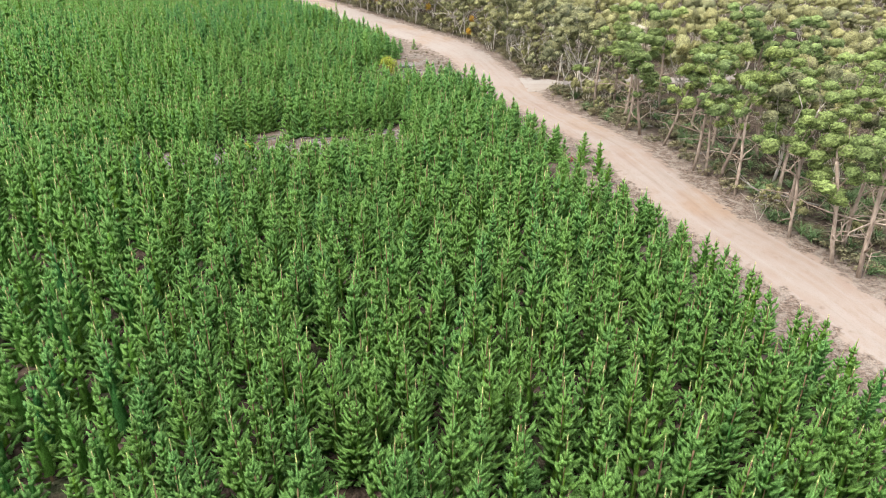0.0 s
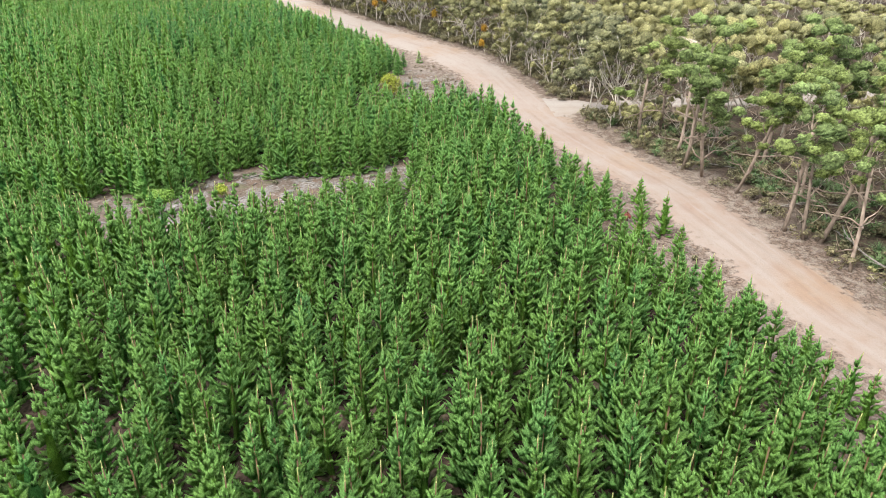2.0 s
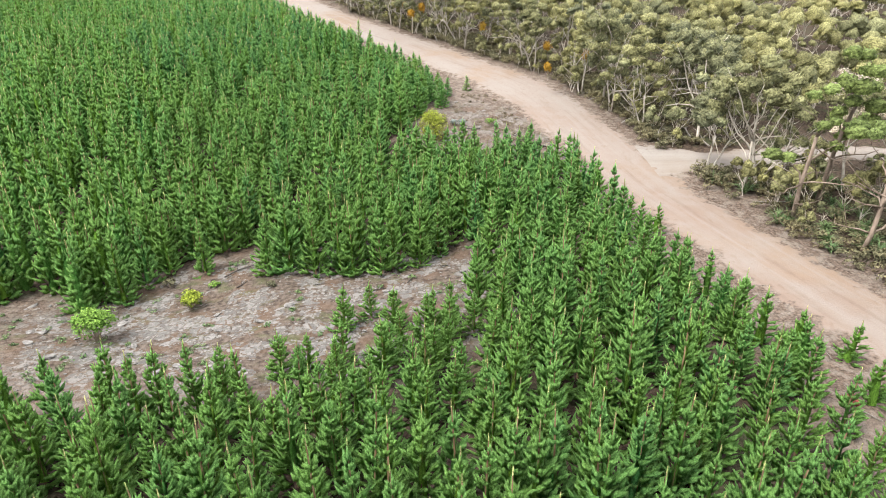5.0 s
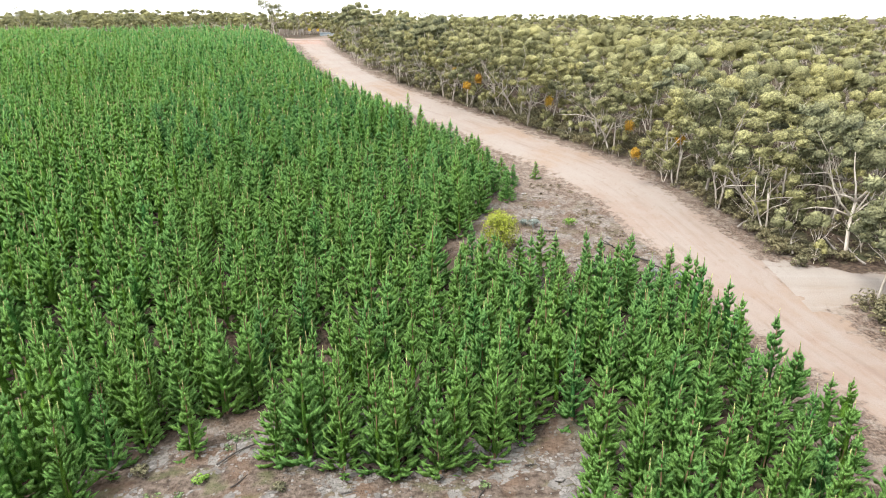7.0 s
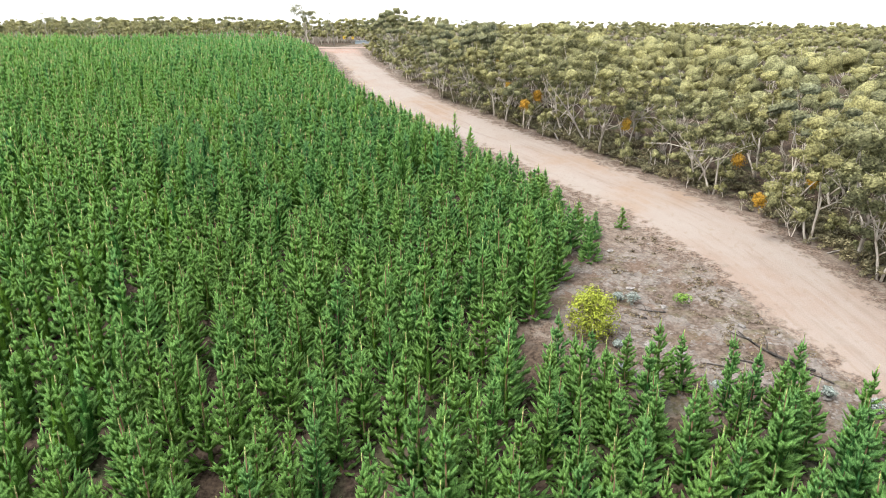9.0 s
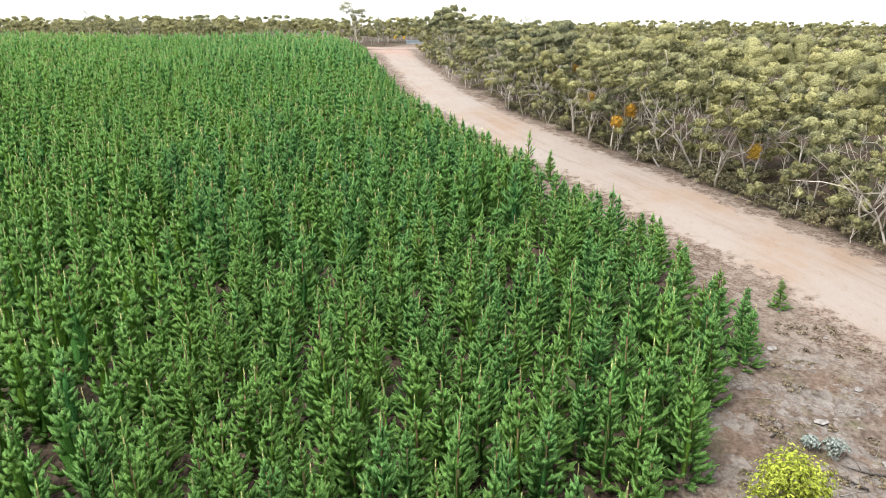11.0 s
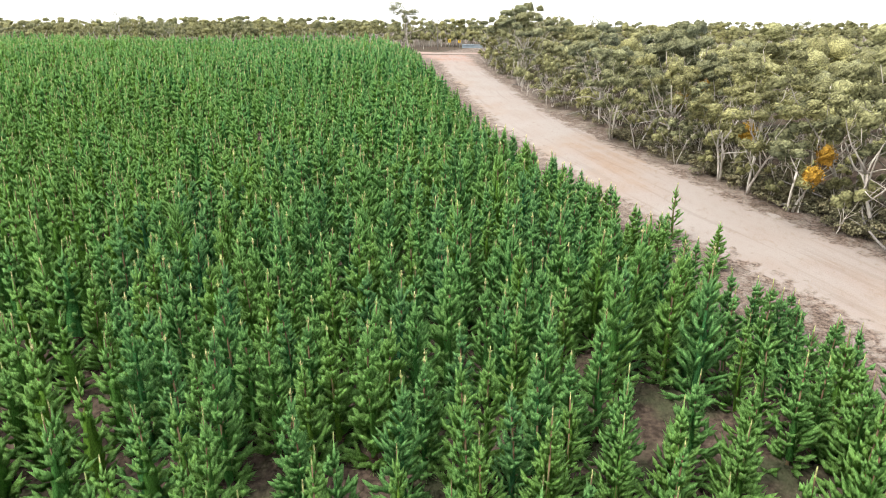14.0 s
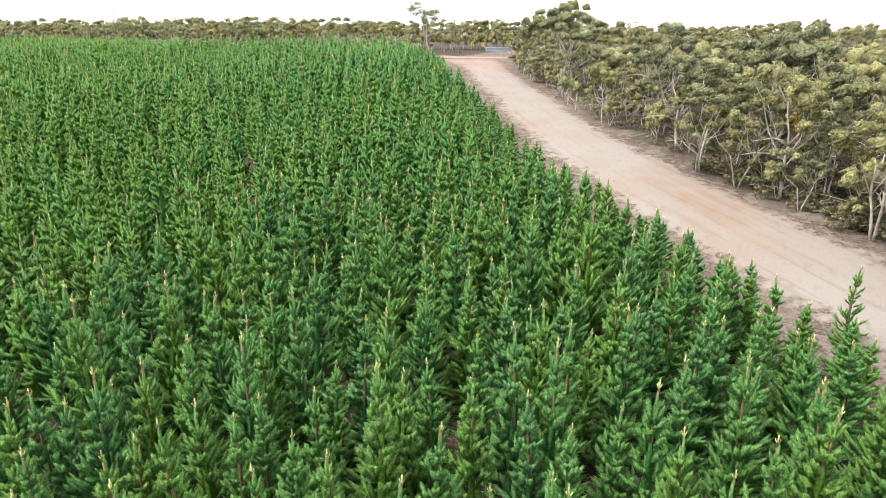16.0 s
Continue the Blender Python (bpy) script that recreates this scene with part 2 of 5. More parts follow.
SILVER = leaf_material("silver_leaves", (0.11, 0.14, 0.125), (0.13, 0.16, 0.145), (0.15, 0.18, 0.16), (0.26, 0.3, 0.28), 0.1)
RUST = leaf_material("mistletoe_leaves", (0.25, 0.13, 0.02), (0.28, 0.15, 0.02), (0.28, 0.18, 0.025), (0.4, 0.25, 0.04), 0.15)
CREAM = leaf_material("dry_leaves", (0.34, 0.29, 0.22), (0.4, 0.345, 0.27), (0.45, 0.39, 0.3), (0.5, 0.45, 0.37), 0.15)
GRASS = leaf_material("grasstree_blades", (0.06, 0.12, 0.055), (0.08, 0.14, 0.06), (0.11, 0.17, 0.07), (0.15, 0.2, 0.09), 0.1)


# ---- mesh building ----
class Mesh:
    """Gathers triangles with their tint and tip, and makes one mesh of them."""

    def __init__(self):
        self.v, self.f, self.tint, self.tip, self.count = [], [], [], [], 0

    def add(self, v, f, tint=0.0, tip=0.0):
        v, f = np.asarray(v, float).reshape(-1, 3), np.asarray(f, int).reshape(-1, 3)
        self.v.append(v)
        self.f.append(f + self.count)
        self.tint.append(np.broadcast_to(np.asarray(tint, float), len(v)))
        self.tip.append(np.broadcast_to(np.asarray(tip, float), len(v)))
        self.count += len(v)

    def arrays(self):
        return np.concatenate(self.v), np.concatenate(self.f), np.concatenate(self.tint), np.concatenate(self.tip)

    def data(self, name, material, smooth=False, extra=()):
        v, f, tint, tip = self.arrays()
        me = bpy.data.meshes.new(name)
        me.vertices.add(len(v))
        me.vertices.foreach_set("co", v.ravel())
        me.loops.add(len(f) * 3)
        me.loops.foreach_set("vertex_index", f.ravel().astype(np.int32))
        me.polygons.add(len(f))
        me.polygons.foreach_set("loop_start", np.arange(0, len(f) * 3, 3, dtype=np.int32))
        me.polygons.foreach_set("use_smooth", np.full(len(f), smooth))
        for key, values in (("tint", tint), ("tip", tip), *extra):
            me.attributes.new(key, "FLOAT", "POINT").data.foreach_set("value", np.asarray(values, np.float32))
        me.materials.append(material)
        me.update()
        me.validate()
        return me


def part(name, mesh, parent, label=""):
    ob = new(name, mesh)
    ob.parent = parent
    return tagged(ob, label)


def thing(name, label, category, group="", kind=""):
    ob = new(name)
    ob.empty_display_size = 0.3
    return tagged(ob, label, category, group, kind)


def unit(a):
    return a / np.maximum(np.linalg.norm(a, axis=-1, keepdims=True), 1e-9)


def frames_of(d):
    """Two directions square to each of the directions d."""
    up = np.where(np.abs(d[:, 2:3]) > 0.9, np.array([[1.0, 0, 0]]), np.array([[0, 0, 1.0]]))
    a = unit(np.cross(d, up))
    return a, np.cross(d, a)


def tube(mesh, pts, radii, sides=5, tint=0.0):
    pts = np.asarray(pts, float)
    d = unit(np.gradient(pts, axis=0))
    a, b = frames_of(d)
    ang = np.linspace(0, 2 * np.pi, sides, endpoint=False)
    ring = pts[:, None] + np.asarray(radii)[:, None, None] * (np.cos(ang)[None, :, None] * a[:, None] + np.sin(ang)[None, :, None] * b[:, None])
    f = []
    for i in range(len(pts) - 1):
        for j in range(sides):
            p, q = i * sides + j, i * sides + (j + 1) % sides
            f += [(p, q, q + sides), (p, q + sides, p + sides)]
    f += [(0, j + 1, j) for j in range(1, sides - 1)]
    n0 = (len(pts) - 1) * sides
    f += [(n0, n0 + j, n0 + j + 1) for j in range(1, sides - 1)]
    mesh.add(ring, f, tint)


def sprays(mesh, base, way, length, radius, rng, blades, wide, tint, tip0=0.1, tip1=1.0):
    """Needle shoots, all at once: sprays of needles set round each shoot and swept towards its end."""
    k = len(base)
    a, b = frames_of(way)
    length, radius = length[:, None], radius[:, None]
    s = (np.arange(blades) + rng.uniform(0, 1, (k, blades))) / blades
    ang = np.arange(blades)[None] * 2.4 + rng.uniform(0, 6.3, (k, 1))
    out = np.cos(ang)[..., None] * a[:, None] + np.sin(ang)[..., None] * b[:, None]
    side = -np.sin(ang)[..., None] * a[:, None] + np.cos(ang)[..., None] * b[:, None]
    root = base[:, None] + way[:, None] * (length * s)[..., None] * 0.82 + out * radius[..., None] * 0.12
    end = root + out * radius[..., None] * rng.uniform(0.7, 1.2, (k, blades, 1)) * (1.15 - 0.6 * s)[..., None] + way[:, None] * (length * 0.16 + radius * 0.8)[..., None] * rng.uniform(0.7, 1.3, (k, blades, 1))
    half = side * np.linalg.norm(end - root, axis=-1, keepdims=True) * wide
    v = np.stack([root - half, root + half, end], 2)
    # paler new growth outwards; the darker roots also paint the crown's inner shade
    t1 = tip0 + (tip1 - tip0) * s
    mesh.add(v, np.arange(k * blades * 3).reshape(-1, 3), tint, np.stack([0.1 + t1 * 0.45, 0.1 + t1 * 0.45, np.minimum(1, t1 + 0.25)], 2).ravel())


def plumes(mesh, base, way, length, radius, rng, sides, rings, tint, tip0, tip1, bend=0.16):
    """Needle-clad shoots, all at once: rounded bottle-brush bodies that swell from the foot, curve upwards and close at a blunt end."""
    k = len(base)
    at = {1: [0.42], 2: [0.24, 0.68], 3: [0.2, 0.55, 0.87]}[rings]
    swell = {1: [1.0], 2: [0.9, 0.78], 3: [0.7, 1.0, 0.8]}[rings]
    a, b = frames_of(way)
    up = np.array([0, 0, 1.0])

    def along(s):
        return base + way * (length * s)[:, None] + up * (length * bend * s * s)[:, None]

    ang = np.arange(sides) * 2 * np.pi / sides
    # tips: pale new growth at the end, painted inner shade at the foot
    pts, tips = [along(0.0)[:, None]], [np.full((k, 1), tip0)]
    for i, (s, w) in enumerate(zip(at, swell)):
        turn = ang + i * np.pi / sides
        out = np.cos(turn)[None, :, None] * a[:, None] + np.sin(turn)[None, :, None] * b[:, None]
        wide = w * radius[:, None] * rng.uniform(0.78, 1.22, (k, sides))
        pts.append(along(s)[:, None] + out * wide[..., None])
        # the last term lightens upper sides and darkens lower ones, as painted skylight
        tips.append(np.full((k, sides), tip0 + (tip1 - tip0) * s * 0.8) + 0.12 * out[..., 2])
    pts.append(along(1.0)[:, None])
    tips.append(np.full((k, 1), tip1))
    f = [(0, 1 + (j + 1) % sides, 1 + j) for j in range(sides)]
    for i in range(rings - 1):
        for j in range(sides):
            p, q, r = 1 + i * sides + j, 1 + i * sides + (j + 1) % sides, 1 + (i + 1) * sides
            f += [(p, q, r + j), (q, r + (j + 1) % sides, r + j)]
    last = 1 + (rings - 1) * sides
    f += [(last + j, last + (j + 1) % sides, 1 + rings * sides) for j in range(sides)]
    n = 2 + rings * sides
    mesh.add(np.concatenate(pts, 1), np.array(f)[None] + (np.arange(k) * n)[:, None, None], np.repeat(tint, n), np.clip(np.concatenate(tips, 1), 0, 1).ravel())


def leaves(mesh, centre, size, rng, per, leaf, tint, squash=0.62, tip0=0.0, tip1=1.0, droop=0.25, slim=0.34, high=None):
    """Leafy clumps: long leaf shapes laid over domed shells, denser at the top, with gaps between the clumps."""
    k = len(centre)
    d = unit(rng.normal(size=(k, per, 3)) + np.array([0, 0, 0.45]))
    r = rng.uniform(0.5, 1.0, (k, per, 1)) ** 0.45
    p = centre[:, None] + d * r * size[:, None, None] * np.array([1, 1, squash])
    nrm = unit(d + np.array([0, 0, 0.3]) + 0.28 * rng.normal(size=(k, per, 3)))
    way = unit(np.cross(nrm, unit(rng.normal(size=(k, per, 3)))) - np.array([0, 0, droop]))
    side = unit(np.cross(way, nrm))
    ln = leaf * rng.uniform(0.7, 1.35, (k, per, 1))
    wd = ln * slim * rng.uniform(0.7, 1.2, (k, per, 1))
    v = np.stack([p - way * ln * 0.5 + side * wd, p - way * ln * 0.4 - side * wd, p + way * ln * 0.6], 2)
    # tip paints light on clump tops and shade below; high scales it per clump
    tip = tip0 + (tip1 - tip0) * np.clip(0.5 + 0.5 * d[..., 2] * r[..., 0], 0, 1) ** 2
    if high is not None:
        tip = tip * high[:, None]
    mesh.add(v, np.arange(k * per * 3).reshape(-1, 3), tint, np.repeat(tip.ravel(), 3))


def mop(mesh, centre, size, rng, per, leaf, tint, squash, droop, heart=(6, 4)):
    """Mop-headed clumps: leaves packed over rounded, uneven domes that hang over at their rims, round a dense inner mass."""
    k = len(centre)
    turn = rng.uniform(0, 6.28, (k, 1))

    def uneven(d):
        az = np.arctan2(d[..., 1], d[..., 0])
        return 1 + 0.2 * np.sin(3 * az + turn) * np.sin(4 * d[..., 2] + turn) + 0.14 * np.sin(5 * az - 2 * turn)

    if heart:
        n, rows = heart
        lat = np.repeat(np.radians(np.linspace(-38, 62, rows)), n)
        ang = np.tile(np.arange(n) * 2 * np.pi / n, rows) + np.repeat(np.arange(rows) * np.pi / n, n)
        d = np.vstack([np.column_stack([np.cos(ang) * np.cos(lat), np.sin(ang) * np.cos(lat), np.sin(lat)]), [[0, 0, 1.0]]])
        f = []
        for i in range(rows - 1):
            for j in range(n):
                p, q = i * n + j, i * n + (j + 1) % n
                f += [(p, q, q + n), (p, q + n, p + n)]
        f += [((rows - 1) * n + j, (rows - 1) * n + (j + 1) % n, rows * n) for j in range(n)]
        d = np.broadcast_to(d, (k, *d.shape))
        r = 0.92 * uneven(d) * rng.uniform(0.7, 1.16, d.shape[:2])
        v = centre[:, None] + d * r[..., None] * size[:, None, None] * np.array([1, 1, squash])
        # top light and underside shade put into the inner mass's colour
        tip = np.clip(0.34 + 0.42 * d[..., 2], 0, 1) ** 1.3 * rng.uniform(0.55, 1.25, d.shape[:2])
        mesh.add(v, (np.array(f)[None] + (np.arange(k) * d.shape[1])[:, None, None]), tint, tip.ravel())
    d = unit(rng.normal(size=(k, per, 3)) + np.array([0, 0, 0.3]))
    r = (rng.uniform(0.74, 1.16, (k, per)) * uneven(d))[..., None]
    p = centre[:, None] + d * r * size[:, None, None] * np.array([1, 1, squash])
    nrm = unit(d + np.array([0, 0, 0.15]) + 0.3 * rng.normal(size=(k, per, 3)))
    way = unit(np.cross(nrm, unit(rng.normal(size=(k, per, 3)))) - np.array([0, 0, droop]))
    side = unit(np.cross(way, nrm))
    ln = leaf * rng.uniform(0.7, 1.35, (k, per, 1))
    wd = ln * rng.uniform(0.22, 0.38, (k, per, 1))
    v = np.stack([p - way * ln * 0.5 + side * wd, p - way * ln * 0.4 - side * wd, p + way * ln * 0.6], 2)
    # leaves facing up get a paler tip: painted top light, dark undersides
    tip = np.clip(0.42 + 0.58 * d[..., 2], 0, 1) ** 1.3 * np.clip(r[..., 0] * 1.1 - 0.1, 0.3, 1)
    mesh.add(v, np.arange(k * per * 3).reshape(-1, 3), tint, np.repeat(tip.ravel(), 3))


# ---- the lie of the land ----
ROAD_RIGHT = [(35.5, -30), (33, 20), (29.8, 37.5), (27.3, 45.5), (25, 51), (23.2, 59), (21.2, 69), (19.3, 74.5), (17, 81.5), (14.9, 88), (13, 95), (11.5, 102), (9.8, 109), (8.2, 115),
              (6.4, 120), (3.4, 125.6), (-1, 131.6), (-4.4, 136), (-8.1, 141), (-13.2, 147.5), (-16.8, 151.6), (-20, 155.4), (-25.5, 162.3), (-32, 172), (-36, 179), (-41.6, 190), (-45, 198.5), (-50.2, 209.5), (-54, 219), (-59, 233), (-62, 243), (-67, 258)]
ROAD_WIDE = [5.3, 5.3, 5.3, 5.3, 5.3, 5.3, 5.3, 5.4, 5.6, 5.9, 6.2, 6.6, 7.2, 7.6,
             8.2, 8.2, 8.0, 7.8, 7.6, 7.5, 7.5, 7.5, 7.4, 7.2, 6.9, 6.5, 6.4, 6.4, 6.4, 6.8, 8.6, 12.0]


def smooth_line(pts, steps):
    """A smooth line through the points, steps pieces between each two."""
    p = np.asarray(pts, float)
    q = np.vstack([2 * p[0] - p[1], p, 2 * p[-1] - p[-2]])
    t = np.linspace(0, 1, steps, endpoint=False)[:, None]
    out = [0.5 * (2 * q[i] + (q[i + 1] - q[i - 1]) * t + (2 * q[i - 1] - 5 * q[i] + 4 * q[i + 1] - q[i + 2]) * t ** 2 + (3 * q[i] - q[i - 1] - 3 * q[i + 1] + q[i + 2]) * t ** 3) for i in range(1, len(p))]
    return np.vstack([*out, p[-1:]])


RIGHT_LINE = smooth_line(np.column_stack([ROAD_RIGHT, ROAD_WIDE]), 14)
WIDE_LINE = RIGHT_LINE[:, 2]
RIGHT_LINE = RIGHT_LINE[:, :2]
ROAD_WAY = unit(np.gradient(RIGHT_LINE, axis=0))
ROAD_SIDE = np.column_stack([ROAD_WAY[:, 1], -ROAD_WAY[:, 0]])
LEFT_LINE = RIGHT_LINE - ROAD_SIDE * WIDE_LINE[:, None]


def right_x(y):
    return np.interp(y, RIGHT_LINE[:, 1], RIGHT_LINE[:, 0])


def left_x(y):
    return np.interp(y, LEFT_LINE[:, 1], LEFT_LINE[:, 0])


SWELL_Y = (30, 55, 67, 80, 90, 101, 118, 141, 149, 158, 177)
SWELL_Z = (0.5, 0.5, 0.2, -0.6, -1.2, -1.4, -1.15, -0.85, -0.7, -0.2, 0.0)


def land(x, y):
    """The height of the ground: a long rise, with a shallow gully across it by the clearing."""
    x, y = np.asarray(x, float), np.asarray(y, float)
    k = 1.35 + 0.088 * np.maximum(y, -60)
    z = k - 1.5 * np.logaddexp(0, (k - 20.5) / 1.5) + np.interp(y, SWELL_Y, SWELL_Z)
    z = z - 2.8 * np.exp(-((y - 80) / 17) ** 2) * np.clip((5 - x) / 28, 0, 1.3)
    off = np.clip(x - right_x(y) - 8, 0, 250)
    z = z - 0.006 * np.minimum(off, 160) + 0.008 * np.clip(y - 250, 0, 300)
    rough = np.clip(np.maximum(left_x(y) - x, x - right_x(y)) / 4, 0, 1)
    z = z + rough * (0.22 * np.sin(0.31 * x + 0.17 * y) * np.sin(0.23 * y - 0.11 * x + 1) + 0.06 * np.sin(1.3 * x + 0.4) * np.sin(1.1 * y + 0.9 * x))
    return z


def inside(x, y, poly):
    hit = False
    for (x1, y1), (x2, y2) in zip(poly, poly[1:] + poly[:1]):
        if (y1 > y) != (y2 > y) and x < (x2 - x1) * (y - y1) / (y2 - y1) + x1:
            hit = not hit
    return hit


CLEARING = [(-38, 75), (-35.6, 77.8), (-32.6, 76.6), (-31.6, 73.6), (-29.4, 73), (-27.4, 75.8), (-26.8, 78.8), (-26.4, 81.8), (-25.4, 81.2), (-23.6, 82.2), (-22.4, 83), (-21.4, 83), (-20.4, 81), (-19.2, 78.6), (-17.4, 77.4), (-15.6, 77), (-13.6, 77.2),
            (-11.6, 78), (-8.8, 77.3), (-6.5, 79.8), (-3.4, 80.2), (-3.7, 76), (-4.4, 73), (-5.2, 70), (-9, 67.2), (-13, 64.4), (-18, 62), (-24, 61), (-29, 62.4), (-34, 66)]
VERGE = [(-4.6, 119.8), (-6.8, 115.7), (-9.9, 109.4), (-11.9, 103.2), (-11.2, 100.6), (-6, 99.2), (-2, 98.2), (2, 96.8), (6, 94.4), (9.4, 90), (12, 95), (2, 113)]
LANE = smooth_line([(-21.6, 82.5), (-19.7, 86), (-19.2, 91), (-15.5, 95.8), (-11.6, 101.6)], 6)
HOLE = (-22.7, 125.2, 2.2)


TREE_EDGE = [(25, 12), (22.4, 30), (20.3, 36), (18.5, 43), (16.4, 48), (14.2, 54), (12.9, 60), (12.6, 66), (11.2, 70), (9.3, 76), (7.3, 82), (6.6, 88), (5.6, 93), (1.5, 100), (-6.8, 116), (-9, 121), (-10.8, 127), (-14, 131), (-18, 134.6), (-22, 139.2),
             (-24.2, 143.6), (-27.6, 147.9), (-31.2, 152), (-35, 157.6), (-38.2, 162.2), (-41.8, 168.4), (-45.8, 178), (-51, 188), (-56.4, 200), (-64.4, 217), (-76, 246)]
EDGE_X, EDGE_Y = np.array(TREE_EDGE).T
WEST_Y, WEST_X = (14, 34, 82, 130, 178, 202, 250), (-18, -32, -60, -92, -128, -156, -216)


def sheet(name, xs, ys, material, label, category):
    gx, gy = [g.ravel() for g in np.meshgrid(xs, ys)]
    v = np.column_stack([gx, gy, land(gx, gy)])
    i = (np.arange(len(ys) - 1)[:, None] * len(xs) + np.arange(len(xs) - 1)[None]).ravel()
    w = len(xs)
    m = Mesh()
    m.add(v, np.concatenate([np.column_stack([i, i + 1, i + w + 1]), np.column_stack([i, i + w + 1, i + w])]))
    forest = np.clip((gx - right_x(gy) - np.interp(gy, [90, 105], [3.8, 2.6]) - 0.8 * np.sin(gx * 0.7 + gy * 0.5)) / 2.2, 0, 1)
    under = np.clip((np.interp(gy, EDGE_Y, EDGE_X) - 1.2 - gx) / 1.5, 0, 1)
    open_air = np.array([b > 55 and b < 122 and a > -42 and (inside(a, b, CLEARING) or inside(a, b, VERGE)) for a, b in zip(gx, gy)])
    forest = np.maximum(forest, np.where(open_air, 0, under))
    stony = np.clip(1.25 - np.hypot((gx + 17 - 0.25 * (gy - 74)) / 15, (gy - 73) / 9), 0, 0.3) / 0.3
    stony = np.maximum(stony, 0.6 * np.clip(1.2 - np.hypot((gx + 3 + 0.4 * (gy - 105)) / 8, (gy - 105) / 11), 0, 0.4) / 0.4)
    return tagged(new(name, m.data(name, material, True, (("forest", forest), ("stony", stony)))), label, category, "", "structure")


def band(name, line, left, right, lift, material, label, crown=0.05, cuts=12, ruts=True):
    """A strip of road along a line, from left to right of it in metres, a little crowned, its edges frayed."""
    line = np.asarray(line, float)
    way = unit(np.gradient(line, axis=0))
    side = np.column_stack([way[:, 1], -way[:, 0]])
    n = len(line)
    run = np.cumsum(np.r_[0, np.linalg.norm(np.diff(line, axis=0), axis=1)])
    fl = 0.35 * np.sin(run * 0.7) * np.sin(run * 0.31 + 2) + 0.15 * np.sin(run * 2.3)
    fr = 0.35 * np.sin(run * 0.6 + 1) * np.sin(run * 0.37) + 0.15 * np.sin(run * 2.1 + 2)
    s = np.linspace(0, 1, cuts + 1)
    a, b = np.broadcast_to(left, n) + fl, np.broadcast_to(right, n) + fr
    o = a[:, None] + (b - a)[:, None] * s[None]
    xy = line[:, None] + side[:, None] * o[..., None]
    e = np.abs(2 * s - 1)
    rut = np.exp(-((s - 0.32) / 0.06) ** 2) + np.exp(-((s - 0.68) / 0.06) ** 2)
    z = land(xy[..., 0], xy[..., 1]) + lift + crown * (1 - e ** 2)[None] - (0.03 * rut[None] if ruts else 0) - 0.09 * (e ** 8)[None]
    w = cuts + 1
    i = (np.arange(n - 1)[:, None] * w + np.arange(cuts)[None]).ravel()
    m = Mesh()
    m.add(np.dstack([xy, z]), np.concatenate([np.column_stack([i, i + 1, i + w + 1]), np.column_stack([i, i + w + 1, i + w])]))
    far = np.clip((e - 0.55) / 0.45, 0, 1)
    me = m.data(name, material, True, (("across", o.ravel()), ("run", np.repeat(run, w)), ("edge", np.tile(far, n)), ("rut", np.tile(rut if ruts else 0 * rut, n))))
    return tagged(new(name, me), label, "road", "", "structure")


def spaced(*runs):
    out = []
    for a, b, step in runs:
        out += list(np.arange(a, b, step))
    return np.array(out + [runs[-1][1]])


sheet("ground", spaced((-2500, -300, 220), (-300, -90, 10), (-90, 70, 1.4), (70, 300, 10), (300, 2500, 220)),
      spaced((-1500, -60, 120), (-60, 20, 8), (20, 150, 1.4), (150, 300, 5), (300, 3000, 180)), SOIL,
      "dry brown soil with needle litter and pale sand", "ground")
band("road", RIGHT_LINE, -WIDE_LINE - 0.7, 0.8, 0.07, ROAD, "pale pinkish sandy gravel road with faint wheel ruts")
TURN = smooth_line([(12.0, 97.4), (13.5, 97.5), (16, 97.8), (22, 98.6), (30, 100), (40, 101), (60, 104)], 8)
band("side_track", TURN, -np.interp(TURN[:, 0], [7, 12, 18, 60], [6.2, 5.6, 2.3, 1.7]), np.interp(TURN[:, 0], [7, 12, 18, 60], [7.0, 5.6, 2.4, 1.7]), 0.09, TRACK, "pale sandy side track turning off into the forest", 0.03)
CROSS = smooth_line([(-130, 262), (-100, 263), (-75, 264), (-50, 268), (0, 282), (80, 300)], 8)
band("cross_road", CROSS, -4.5, 4.5, 0.13, TRACK, "pale grey gravel road crossing at the rise", 0.03)


